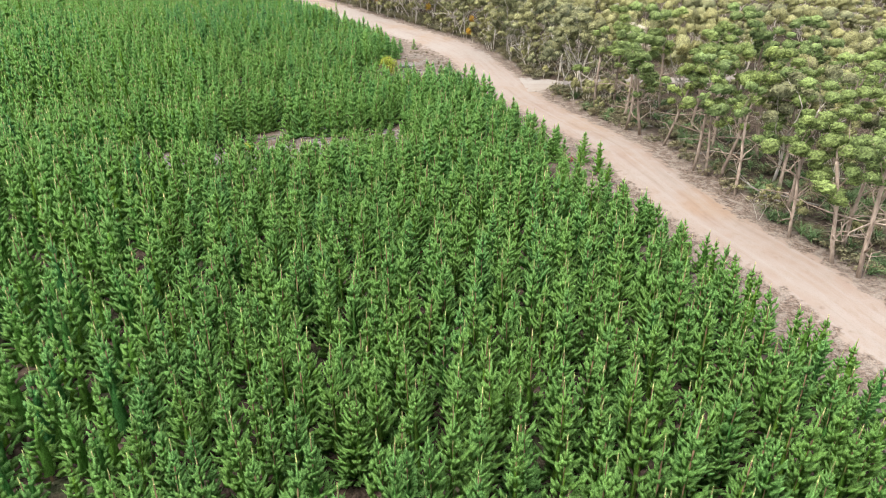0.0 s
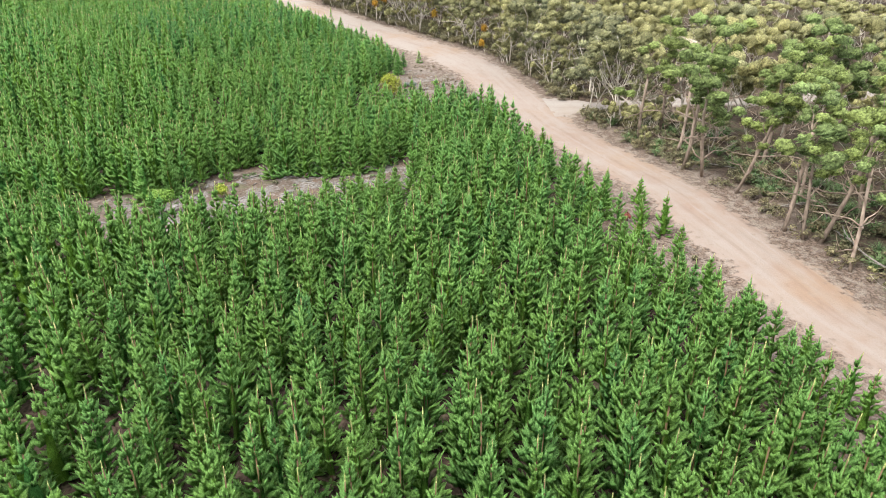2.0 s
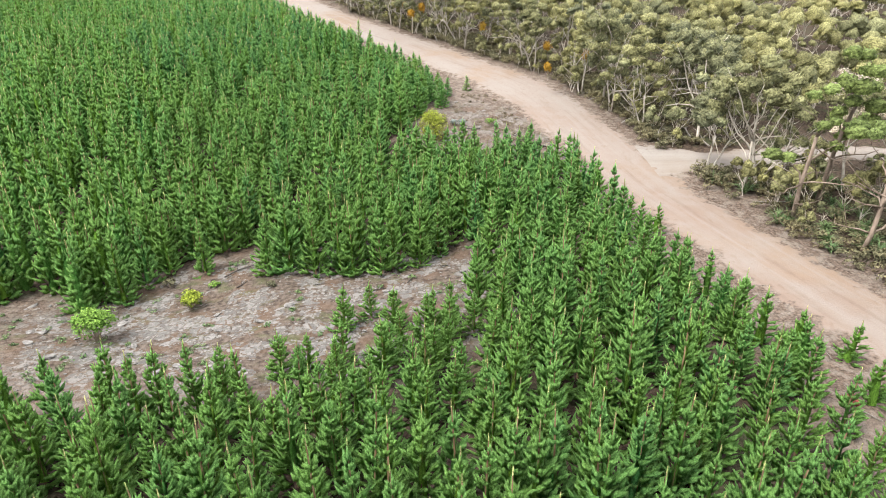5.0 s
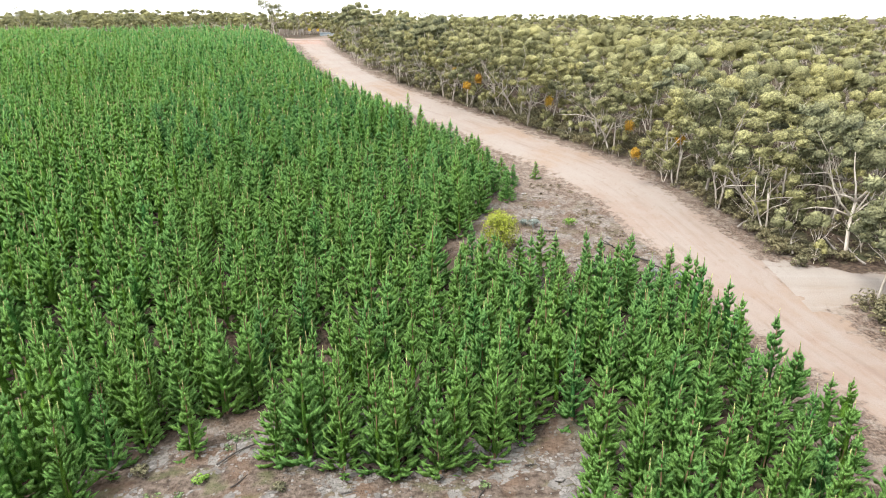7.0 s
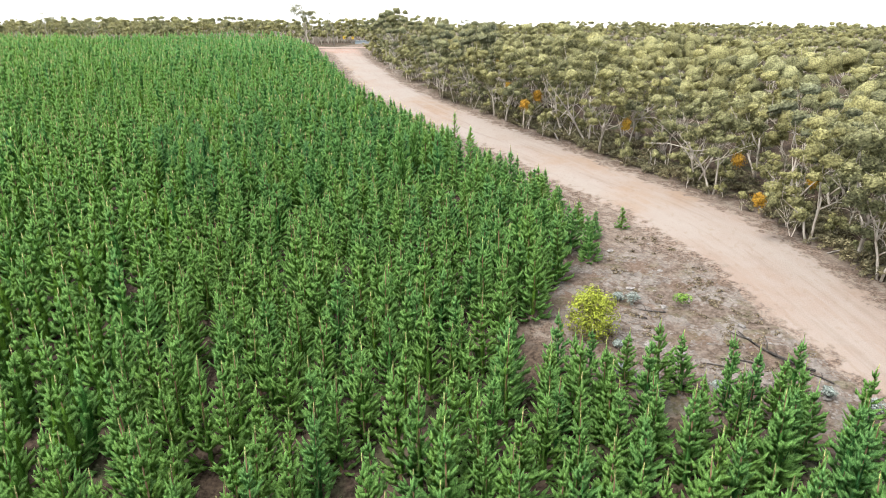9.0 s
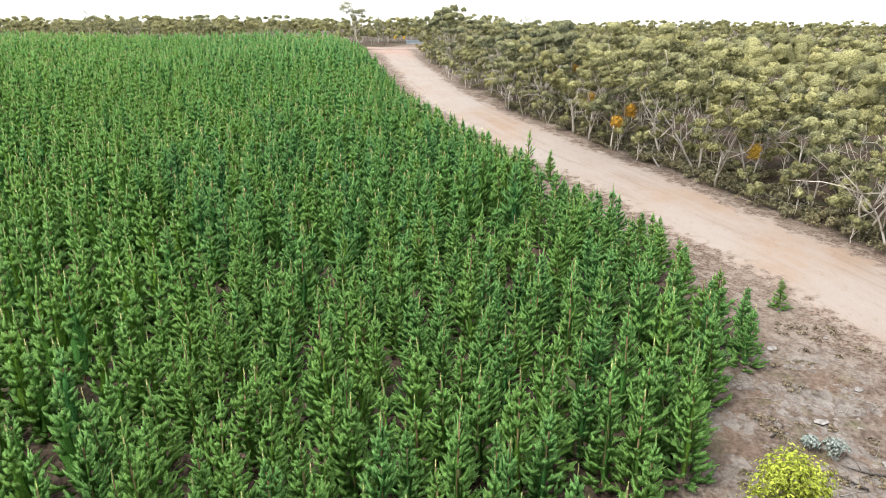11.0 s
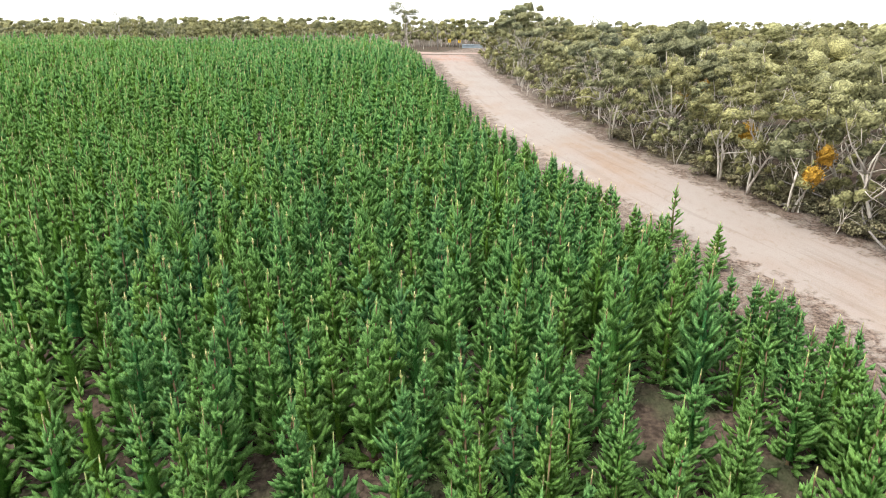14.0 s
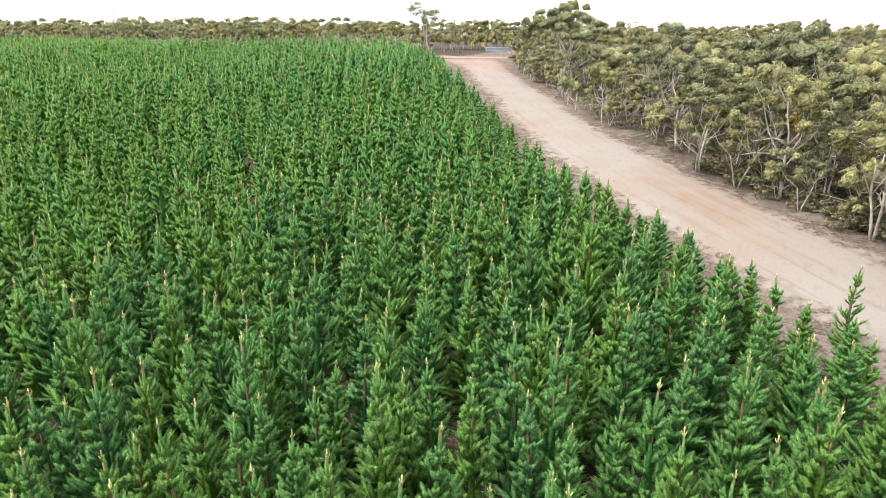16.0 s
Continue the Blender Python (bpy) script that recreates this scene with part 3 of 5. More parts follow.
# ---- young pines ----
def pine_parts(rng, tall, whorls, per, fat, wood, wide, body, side_shoots, needles, core):
    """Trunk, crown and leader of one young pine: whorls of upswept boughs clad in needle plumes, thinning to a
    bare-topped leader.
    body: (sides, rings) of a plume; side_shoots: how many to a bough; needles: loose needle sprays a plume; core: a
    dark mass that paints the shade round the stem."""
    trunk, crown, leader = Mesh(), Mesh(), Mesh()
    lean = rng.normal(0, 0.022, 2)
    bulge = rng.uniform(0.85, 1.15)

    def stem(h):
        h = np.asarray(h, float)
        bow = 0.05 * np.sin(h * 1.3 + lean[0] * 100)
        return np.stack([lean[0] * h + bow, lean[1] * h - bow * 0.5, h], -1)

    def reach_at(h):
        u = np.clip(1 - h / tall, 0.02, 1)
        return wide * tall * 0.268 * u ** 1.2 * np.clip(0.8 + 0.8 * h / tall, 0, 1)

    hs = np.linspace(-0.1, tall * 0.95, 7 if wood > 3 else 3)
    tube(trunk, stem(hs), 0.07 * (tall / 5) * (1 - 0.72 * np.clip(hs / tall, 0, 1)), wood)
    n, rows, heart = core
    bh = np.linspace(0.03, 0.6, rows) * tall
    ba = (np.arange(n) * 2 * np.pi / n)[None] + rng.uniform(-0.3, 0.3, (rows, n)) + (np.arange(rows) * 0.6)[:, None]
    br = reach_at(bh)[:, None] * heart * rng.uniform(0.6, 1.15, (rows, n))
    bv = stem(bh)[:, None] + np.stack([np.cos(ba) * br, np.sin(ba) * br, rng.uniform(-0.2, 0.2, (rows, n)) * tall / rows + br * 0.3], -1)
    bf = []
    for i in range(rows - 1):
        for j in range(n):
            p, q = i * n + j, i * n + (j + 1) % n
            bf += [(p, q, q + n), (p, q + n, p + n)]
    bf += [(rows * n, (rows - 1) * n + j, (rows - 1) * n + (j + 1) % n) for j in range(n)]
    # core left at tip 0, its darkness standing in for shade inside the crown
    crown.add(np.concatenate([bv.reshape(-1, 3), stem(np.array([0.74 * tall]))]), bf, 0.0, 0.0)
    level = tall * (0.025 + 0.83 * ((np.arange(whorls) + 0.1) / whorls) ** 1.18)
    h = np.repeat(level, per) + rng.normal(0, 0.16, whorls * per) * tall / whorls
    h = np.clip(h, 0.02 * tall, 0.88 * tall)
    ang = np.arange(whorls * per) * 2 * np.pi / per + np.repeat(rng.uniform(0, 6.28, whorls), per) + rng.uniform(-0.35, 0.35, whorls * per)
    up = 1 - h / tall
    reach = reach_at(h) * 1.14 * rng.uniform(0.7, 1.12, len(h)) * np.where(rng.random(len(h)) < 0.12, 1.2, 1.0)
    rise = np.radians(np.interp(h / tall, [0, 0.25, 0.7, 1], [6, 30, 52, 68]) + rng.uniform(-8, 8, len(h)))
    flat = np.stack([np.cos(ang), np.sin(ang), 0 * ang], -1)
    way = unit(flat * np.cos(rise)[:, None] + np.array([0, 0, 1.0]) * np.sin(rise)[:, None] + rng.normal(0, 0.1, flat.shape))
    foot = stem(np.clip(h - reach * 0.3, 0.03, None))
    long = reach / np.cos(rise) * 0.95
    tip = foot + way * long[:, None]
    if wood > 4:
        for i in range(0, len(h), 2):
            tube(trunk, [foot[i], 0.55 * foot[i] + 0.45 * tip[i]], [0.02, 0.011], 3)
    sides, rings = body
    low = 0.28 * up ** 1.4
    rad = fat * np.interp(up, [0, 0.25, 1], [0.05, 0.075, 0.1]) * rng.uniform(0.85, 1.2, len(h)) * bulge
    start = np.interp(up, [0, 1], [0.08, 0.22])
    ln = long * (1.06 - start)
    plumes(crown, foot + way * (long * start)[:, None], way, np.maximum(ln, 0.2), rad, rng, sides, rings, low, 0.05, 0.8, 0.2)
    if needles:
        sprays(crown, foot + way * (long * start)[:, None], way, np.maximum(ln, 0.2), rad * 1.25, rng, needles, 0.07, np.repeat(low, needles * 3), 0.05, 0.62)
    for i in range(side_shoots):
        f = rng.uniform(0.3, 0.8, len(h))
        swing = (-1) ** i * rng.uniform(0.45, 0.95, (len(h), 1))
        go = unit(way + unit(np.cross(way, [0, 0, 1.0])) * swing + np.array([0, 0, 0.4]) + rng.normal(0, 0.16, way.shape))
        l2 = np.maximum(long * rng.uniform(0.38, 0.6, len(h)), 0.22) * np.interp(up, [0, 0.3], [0.7, 1])
        at = foot + way * (long * f)[:, None]
        plumes(crown, at, go, l2, rad * 0.92, rng, sides, rings, low, 0.08, 0.85, 0.25)
        if needles:
            sprays(crown, at, go, l2, rad * 1.2, rng, needles - 2, 0.07, np.repeat(low, (needles - 2) * 3), 0.05, 0.62)
    top = tall * rng.uniform(0.18, 0.27)
    k = 4 if wood > 3 else 3
    a2 = np.arange(k) * 2 * np.pi / k + rng.uniform(0, 6)
    w2 = unit(np.stack([0.42 * np.cos(a2), 0.42 * np.sin(a2), 1 + 0 * a2], -1))
    l2 = top * rng.uniform(0.3, 0.6, k)
    slim = 0.06 * fat ** 0.6
    plumes(crown, np.repeat(stem(tall - top)[None], k, 0), w2, l2, 0 * l2 + slim, rng, sides, rings, 0.0 * l2, 0.2, 0.9)
    plumes(crown, stem(tall - top)[None], unit(np.array([[lean[0], lean[1], 1.0]])), np.array([top * 0.86]), np.array([slim]), rng, sides, rings, np.zeros(1), 0.25, 0.95, 0.0)
    s3 = stem(tall * np.array([0.955, 1.0]))
    tube(leader, [s3[0] - [0, 0, 0.08], s3[1]], [0.024 * fat ** 0.7, 0.013 * fat ** 0.7], 4 if wood > 3 else 3)
    if wood > 3:
        for a in (0.3, 2.5, 4.4):
            tube(leader, [s3[0] - [0, 0, 0.05], s3[0] + [0.07 * math.cos(a), 0.07 * math.sin(a), 0.1]], [0.016, 0.01], 3)
    return trunk, crown, leader


def pine_allowed(x, y, rng):
    if x > np.interp(y, EDGE_Y, EDGE_X) + rng.uniform(-0.3, 0.5):
        return False
    if x < np.interp(y, WEST_Y, WEST_X) or y > 243 + 0.02 * x or y < 14:
        return False
    if inside(x, y, CLEARING) or inside(x, y, VERGE):
        return False
    if np.min(np.hypot(LANE[:, 0] - x, LANE[:, 1] - y)) < 1.0:
        return False
    if math.hypot(x - HOLE[0], y - HOLE[1]) < HOLE[2]:
        return False
    return rng.random() > 0.025


def pine_places():
    rng = np.random.default_rng(5)
    ca, sa = math.cos(radians(-9)), math.sin(radians(-9))
    out = []
    for i in range(-198, 198):
        for j in range(-20, 198):
            u, v = i * 1.73 + rng.normal(0, 0.36), j * 1.78 + rng.normal(0, 0.4)
            x, y = u * ca - v * sa, u * sa + v * ca
            if 8 < y < 248 and -215 < x < 36 and pine_allowed(x, y, rng):
                size = np.interp(y, [95, 118], [5.6, 5.05]) + 0.5 * math.sin(x * 0.09 + 1) * math.sin(y * 0.07) + rng.normal(0, 0.48)
                edge = np.interp(y, EDGE_Y, EDGE_X) + 2 - x
                if edge < 10:
                    low = np.interp(y, [80, 86, 100, 115], [0.62, 0.84, 0.84, 0.46])
                    size *= np.interp(edge, [2, 5, 10], [low, 0.5 * low + 0.47, 1.0])
                if 84 < y < 102 and x > -13:
                    size *= np.interp(y, [84, 92, 98], [1.0, 0.86, 0.72])
                if 56 < y < 71 and -40 < x < -3:
                    size *= np.interp(y, [54, 61, 66], [1.0, 0.74, 0.62])
                out.append((x, y, float(np.clip(size, 2.0, 7.4)), float(np.clip(rng.normal(0.42, 0.2) + 0.18 * math.sin(x * 0.05 + y * 0.04), 0, 0.97))))
    for x, y, t in ((-12.1, 70.3, 3.2), (-9.1, 70.1, 3.0), (-10.7, 71.6, 2.6), (-7.2, 68.8, 3.2), (-8.4, 67.6, 3.0), (-11.4, 66.6, 3.0), (-14.4, 65.2, 3.0), (-16.8, 63.6, 3.0), (-13.2, 65.8, 2.6), (-5.8, 70.2, 3.0), (-5.2, 119.6, 2.1), (-22.4, 125.0, 1.3), (-20.2, 140.6, 2.6), (14.2, 63.0, 2.8), (15.4, 57.6, 2.4), (15.2, 60.4, 3.6), (16.2, 53.8, 2.0), (14.9, 66.4, 2.6), (17.2, 49.4, 2.4), (18.6, 45.6, 2.6), (20.4, 40.2, 2.6), (-24.3, 79.8, 4.4), (8.9, 81.6, 2.6), (7.6, 84.4, 2.4)):
        out.append((x, y, t, 0.6))
    return out


PINES = pine_places()
NEAR_SPOT = (-36.5, 136.0)
PINES.sort(key=lambda p: math.hypot((p[0] - NEAR_SPOT[0]) * 1.0, (p[1] - NEAR_SPOT[1]) * 0.9))
NEAR, REST = PINES[:300], PINES[300:]


def off_line(x, y):
    """How near the flight line comes to a tree."""
    if y > 135:
        return math.hypot(x + 31, y - 115)
    side = x + 0.27 * y
    return math.hypot(20, side) if side > 0 else 20 - 1.8 * side


def pine_stands():
    rng = np.random.default_rng(11)
    models = []
    for i in range(7):
        t, c, k = pine_parts(np.random.default_rng(100 + i), 4.8, 10, 5, 1.22, 5, rng.uniform(0.8, 1.08), (3, 2), 2, 8, (4, 3, 0.2))
        root = thing("pine_tree", "young pine tree with upswept green needles and a pale leader", "tree", "young pines of the plantation")
        part("trunk", t.data("trunk", PINE_BARK, True), root, "thin reddish-brown trunk")
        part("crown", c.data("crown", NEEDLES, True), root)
        part("leader", k.data("leader", CANDLE, True), root, "pale yellowish leading shoot")
        models.append(root)
    for i, (x, y, tall, tint) in enumerate(NEAR):
        m = Matrix.Translation((x, y, float(land(x, y)) - 0.04)) @ Matrix.Rotation(rng.uniform(0, 6.28), 4, "Z") @ Matrix.Diagonal((tall / 4.8 * 0.5 + 0.5, tall / 4.8 * 0.5 + 0.5, tall / 4.8, 1))
        if i < len(models):
            models[i].matrix_basis = m
        else:
            copy_thing(models[i % len(models)], m)
    t, c, k = pine_parts(np.random.default_rng(151), 3.9, 8, 5, 0.66, 5, 0.95, (3, 2), 1, 8, (3, 3, 0.12))
    lone = thing("pine_tree", "sparse young pine tree standing alone beside the road", "tree")
    part("trunk", t.data("trunk", PINE_BARK, True), lone, "thin greyish trunk")
    part("crown", c.data("crown", NEEDLES, True), lone)
    part("leader", k.data("leader", CANDLE, True), lone, "pale leading shoot")
    lone.matrix_basis = Matrix.Translation((-22.6, 144.7, float(land(-22.6, 144.7)) - 0.04)) @ Matrix.Rotation(0.05, 4, "Y")
    sets = [[Mesh(), Mesh(), Mesh()] for _ in range(3)]
    protos = [[], [], []]
    for i in range(10):
        wide = rng.uniform(0.84, 1.12)
        protos[0].append(pine_parts(np.random.default_rng(200 + i), 4.8, 10, 5, 1.2, 3, wide, (3, 1), 2, 0, (3, 3, 0.2)))
        protos[1].append(pine_parts(np.random.default_rng(300 + i), 4.8, 8, 4, 1.6, 3, wide, (3, 1), 1, 0, (4, 3, 0.4)))
        protos[2].append(pine_parts(np.random.default_rng(350 + i), 4.8, 6, 4, 2.1, 3, wide, (3, 1), 0, 0, (3, 3, 0.5)))
    for x, y, tall, tint in REST:
        d = off_line(x, y)
        kit = 0 if d < 35 else 1 if d < 74 else 2
        proto = protos[kit][rng.integers(10)]
        a, s = rng.uniform(0, 6.28), tall / 4.8 * 0.5 + 0.5
        rot = np.array([[math.cos(a) * s, -math.sin(a) * s, 0], [math.sin(a) * s, math.cos(a) * s, 0], [0, 0, tall / 4.8]])
        for dest, src in zip(sets[kit], proto):
            v, f, own, tp = src.arrays()
            dest.add(v @ rot.T + [x, y, float(land(x, y)) - 0.04], f, tint + own, tp)
    for (t, c, k), label in zip(sets, ("dense rows of young green pines with pale leaders", "dense block of young mid-green pines", "distant dense rows of young dark green pines")):
        root = thing("pine_stand", label, "trees", "", "stuff")
        part("trunks", t.data("trunks", PINE_BARK), root)
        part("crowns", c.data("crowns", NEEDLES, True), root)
        part("leaders", k.data("leaders", CANDLE), root)


pine_stands()


# ---- gums and other forest trees ----
def limb(rng, start, way, length, bend, steps):
    pts, p, d = [start], np.array(start, float), np.array(way, float)
    for _ in range(steps):
        d = unit(d + rng.normal(0, bend, 3) + np.array([0, 0, 0.08]))
        p = p + d * length / steps
        pts.append(p.copy())
    return np.array(pts), d


def gum_parts(rng, tall, spread, per, leaf, sides, stems=(1, 3), twigs=3, clump=(0.8, 1.25), fork=0.38, squash=0.62, droop=0.25, steps=4, fine=True, arm=1.0, heart=(6, 4), heads=3, bare=2, low=False):
    """A gum: leaning stems that fork into bowed limbs, each with domed clumps of leaves, and a few bare dead limbs."""
    wood, crown, tint = Mesh(), Mesh(), 0.0
    tips = []
    n = rng.integers(stems[0], stems[1] + 1)
    for s in range(n):
        a = rng.uniform(0, 6.28) if n == 1 else s * 6.28 / n + rng.uniform(-0.5, 0.5)
        tilt = rng.uniform(0.03, 0.2) if n == 1 else rng.uniform(0.2, 0.42)
        way = unit(np.array([math.cos(a) * tilt, math.sin(a) * tilt, 1.0]))
        size = rng.uniform(0.85, 1.0) * tall
        pts, d = limb(rng, (0.1 * math.cos(a), 0.1 * math.sin(a), -0.15), way, size * fork, 0.1, steps)
        r0 = tall * 0.0125 / math.sqrt(n)
        tube(wood, pts, r0 * np.linspace(1.15, 0.8, len(pts)), sides)
        arms = rng.integers(2, 4) if n > 1 else rng.integers(4, 6)
        a0 = rng.uniform(0, 6.28)
        for i in range(arms):
            b = a0 + i * 6.28 / arms + rng.uniform(-0.4, 0.4)
            out = rng.uniform(0.45, 0.95) * spread
            w2 = unit(d * 0.5 + np.array([math.cos(b) * out, math.sin(b) * out, 0.75]))
            p2, d2 = limb(rng, pts[-1 - (i % 3 if steps > 2 else i % 2)], w2, size * arm * rng.uniform(0.36, 0.55), 0.26, steps)
            tube(wood, p2, r0 * np.linspace(0.62, 0.26, len(p2)), max(3, sides - 1))
            for j in range(twigs):
                c = rng.uniform(0, 6.28)
                w3 = unit(d2 * 0.6 + np.array([math.cos(c) * 0.8, math.sin(c) * 0.8, 0.45]))
                p3, _ = limb(rng, p2[-1 - j % 3], w3, size * rng.uniform(0.12, 0.24), 0.2, 2)
                if fine:
                    tube(wood, p3, r0 * np.linspace(0.26, 0.08, len(p3)), 3)
                tips.append(p3[-1])
            tips.append(p2[-1])
    for i in range(bare):
        b = rng.uniform(0, 6.28)
        w2 = unit(np.array([math.cos(b) * 0.9, math.sin(b) * 0.9, rng.uniform(0.0, 0.45) if low else rng.uniform(0.35, 1.1)]))
        p2, d2 = limb(rng, pts[2 - i % 2] if low else pts[-1 - i % 2], w2, 0.6 * tall * rng.uniform(0.34, 0.56) if low else tall * rng.uniform(0.34, 0.56), 0.3, max(steps, 3))
        tube(wood, p2, r0 * np.linspace(0.65, 0.16, len(p2)), 3)
        for j in range(2):
            p3, _ = limb(rng, p2[-2 - j], unit(d2 + rng.normal(0, 0.6, 3)), tall * rng.uniform(0.1, 0.2), 0.3, 2)
            tube(wood, p3, r0 * np.linspace(0.24, 0.07, len(p3)), 3)
    tips = np.array(tips)
    tips[:, 2] *= tall * 0.93 / max(tips[:, 2].max(), 0.1) if tips[:, 2].max() > tall * 0.93 else 1
    tips = tips[rng.random(len(tips)) < 0.8] if len(tips) > 5 else tips
    big = rng.uniform(*clump, len(tips)) * tall / 9
    if heads > 1:
        ang = (np.arange(heads) * 2 * np.pi / heads)[None] + rng.uniform(0, 6.28, (len(tips), 1)) + rng.uniform(-0.4, 0.4, (len(tips), heads))
        out = rng.uniform(0.45, 0.85, ang.shape)
        way = np.stack([np.cos(ang) * out, np.sin(ang) * out, rng.uniform(-0.5, 0.35, ang.shape)], -1)
        tips = (tips[:, None] + way * big[:, None, None]).reshape(-1, 3)
        big = (big[:, None] * rng.uniform(0.5, 0.78, ang.shape)).ravel()
    mop(crown, tips + np.array([0, 0, 0.25]) * big[:, None], big, rng, per, leaf, tint, squash, droop, heart)
    return wood, crown


def scatter(x0, x1, y0, y1, step, seed, keep):
    rng = np.random.default_rng(seed)
    out = []
    for i in range(int((x1 - x0) / step)):
        for j in range(int((y1 - y0) / step)):
            x, y = x0 + (i + rng.uniform(0.05, 0.95)) * step, y0 + (j + rng.uniform(0.05, 0.95)) * step
            if keep(x, y, rng):
                out.append((x, y))
    return out


def off_track(x, y, gap):
    return np.min(np.hypot(TURN[:, 0] - x, TURN[:, 1] - y)) > gap


ROADSIDE_GUMS = [(11.4, 112.4, 10.2, 0), (8.8, 118.5, 10.2, 1), (19.3, 107.6, 10.5, 2), (18.8, 90.7, 11.6, 3), (13.6, 106.8, 7.0, 1), (11.2, 115.6, 8.5, 2), (2.8, 131.1, 8.2, 0), (3.8, 128.6, 7.6, 1),
                 (-5.6, 141.5, 7.0, 3), (-9.6, 149.6, 7.0, 2), (-2.4, 143.5, 7.5, 0), (-14.4, 151.5, 7.0, 1), (-17, 154.3, 7.0, 3), (-18.8, 156.8, 7.5, 0), (16.8, 94.2, 8.0, 1), (20.2, 110.1, 9.0, 0),
                 (-22.9, 163.2, 6.8, 2), (-25.4, 165.4, 6.6, 4), (-28, 168.9, 6.6, 3), (21.1, 105.8, 9.0, 4), (20.1, 91.1, 8.6, 2), (26.6, 50.2, 4.4, 4)]
TALL_TREES = [(24, 68.6, 10.4, 0), (24.7, 61, 10.5, 1), (25.7, 59.6, 9.5, 2), (26.4, 59, 9.8, 0), (28.5, 50.3, 10.3, 1), (28, 47.3, 9.8, 2), (29.3, 43.2, 10.3, 0), (31.1, 45.5, 10.3, 2), (30.2, 41.4, 10, 1), (26.5, 54.7, 9.6, 2), (19.9, 84.6, 11, 2),
              (23.3, 88, 10.8, 0), (21.6, 75.2, 11.6, 1), (22.8, 72.9, 10.6, 0), (22.2, 78.8, 11.4, 2), (32.6, 64, 10.5, 2), (29.5, 75.5, 10.5, 0), (37, 59, 10.5, 1), (34.5, 72, 10.5, 0), (28.4, 84, 10, 1), (38.5, 67, 10.5, 2), (33.5, 81, 10.5, 1), (31, 56, 10, 0),
              (41.5, 74, 10.5, 0), (38, 52.5, 10, 2), (43, 62, 10.5, 1), (46, 70, 10.5, 2), (40, 82, 10.5, 0), (45, 79, 10.5, 1), (36, 90, 10, 2), (50, 76, 10.5, 0), (35.5, 47, 10, 1), (28.6, 66, 10.2, 2)]


def forest():
    rng = np.random.default_rng(21)
    gums = []
    for i in range(5):
        w, c = gum_parts(np.random.default_rng(40 + i), 8.0, 1.3, 100, 0.14, 5, (1, 2), twigs=1, clump=(0.7, 1.15), fork=0.42, squash=0.75, heart=(9, 5), heads=2, bare=4)
        root = thing("gum_tree", "olive-green gum tree with pale branching trunk", "tree", "gum trees beside the road")
        part("trunk", w.data("trunk", GUM_BARK, True), root, "pale grey-cream forking trunk")
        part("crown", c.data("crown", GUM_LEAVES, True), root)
        gums.append(root)
    talls = []
    for i in range(3):
        w, c = gum_parts(np.random.default_rng(70 + i), 10.0, 0.9, 130, 0.12, 6, (1, 1), 1, (0.62, 0.95), 0.76, 0.72, 0.05, arm=0.3, heart=(9, 5), heads=2, bare=5, low=True)
        root = thing("umbrella_tree", "tall bare-stemmed tree with bright green rounded crown", "tree", "bright green trees beside the road")
        part("trunk", w.data("trunk", TALL_BARK, True), root, "slender bare grey-brown trunk")
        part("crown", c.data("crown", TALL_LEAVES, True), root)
        talls.append(root)
    used = set()

    def plant(model, size, x, y, tall):
        s = tall / size
        m = Matrix.Translation((x, y, float(land(x, y)))) @ Matrix.Rotation(rng.uniform(0, 6.28), 4, "Z") @ Matrix.Diagonal((s, s, s * rng.uniform(0.92, 1.08), 1))
        if model in used:
            copy_thing(model, m)
        else:
            used.add(model)
            model.matrix_basis = m

    for x, y, tall, i in ROADSIDE_GUMS:
        plant(gums[i], 8.0, x, y, tall)
    for x, y, tall, i in TALL_TREES:
        plant(talls[i], 10.0, x, y, tall * 1.08)
    w, c = gum_parts(np.random.default_rng(91), 10.0, 1.1, 150, 0.14, 5, (1, 1), 1, (0.7, 1.1), 0.5, 0.7, heart=(7, 3), heads=2)
    pale = thing("gum_tree", "gum tree with a dead cream-coloured crown among green trees", "tree")
    pale.matrix_basis = Matrix.Translation((27.0, 90.6, float(land(27.0, 90.6))))
    part("trunk", w.data("trunk", GUM_BARK, True), pale, "pale grey-cream trunk")
    part("crown", c.data("crown", CREAM, True), pale, "dry cream-coloured leaves")
    taken = np.array([(a[0], a[1]) for a in ROADSIDE_GUMS + TALL_TREES + [(27.0, 90.6)]])

    def wood_ok(x, y, r):
        verge = np.interp(y, [30, 75, 98, 112, 140, 200, 250], [2.8, 2.8, 5, 2.2, 1.5, 1.2, 1.2])
        if x - right_x(y) < verge + r.uniform(0, 1.0) or y > 256:
            return False
        if np.min(np.hypot(taken[:, 0] - x, taken[:, 1] - y)) < 2.6 or not off_track(x, y, 3.2):
            return False
        if y < 80 and x - right_x(y) < 11 and r.random() < 0.8:
            return False
        thin = math.sin(x * 0.23 + 1) * math.sin(y * 0.19 + 0.4 * x) > 0.45
        return x < min(6 + 0.7 * y, 126) and r.random() < (0.45 if thin else 0.92)

    spots = scatter(-70, 130, 28, 258, 4.3, 31, wood_ok)
    spots.sort(key=lambda p: p[0] - right_x(p[1]) + 0.05 * p[1])
    for x, y in spots[:70]:
        plant(gums[rng.integers(5)], 8.0, x, y, rng.uniform(3.8, 8.8))
    def near_road(x, y, r):
        off = x - right_x(y)
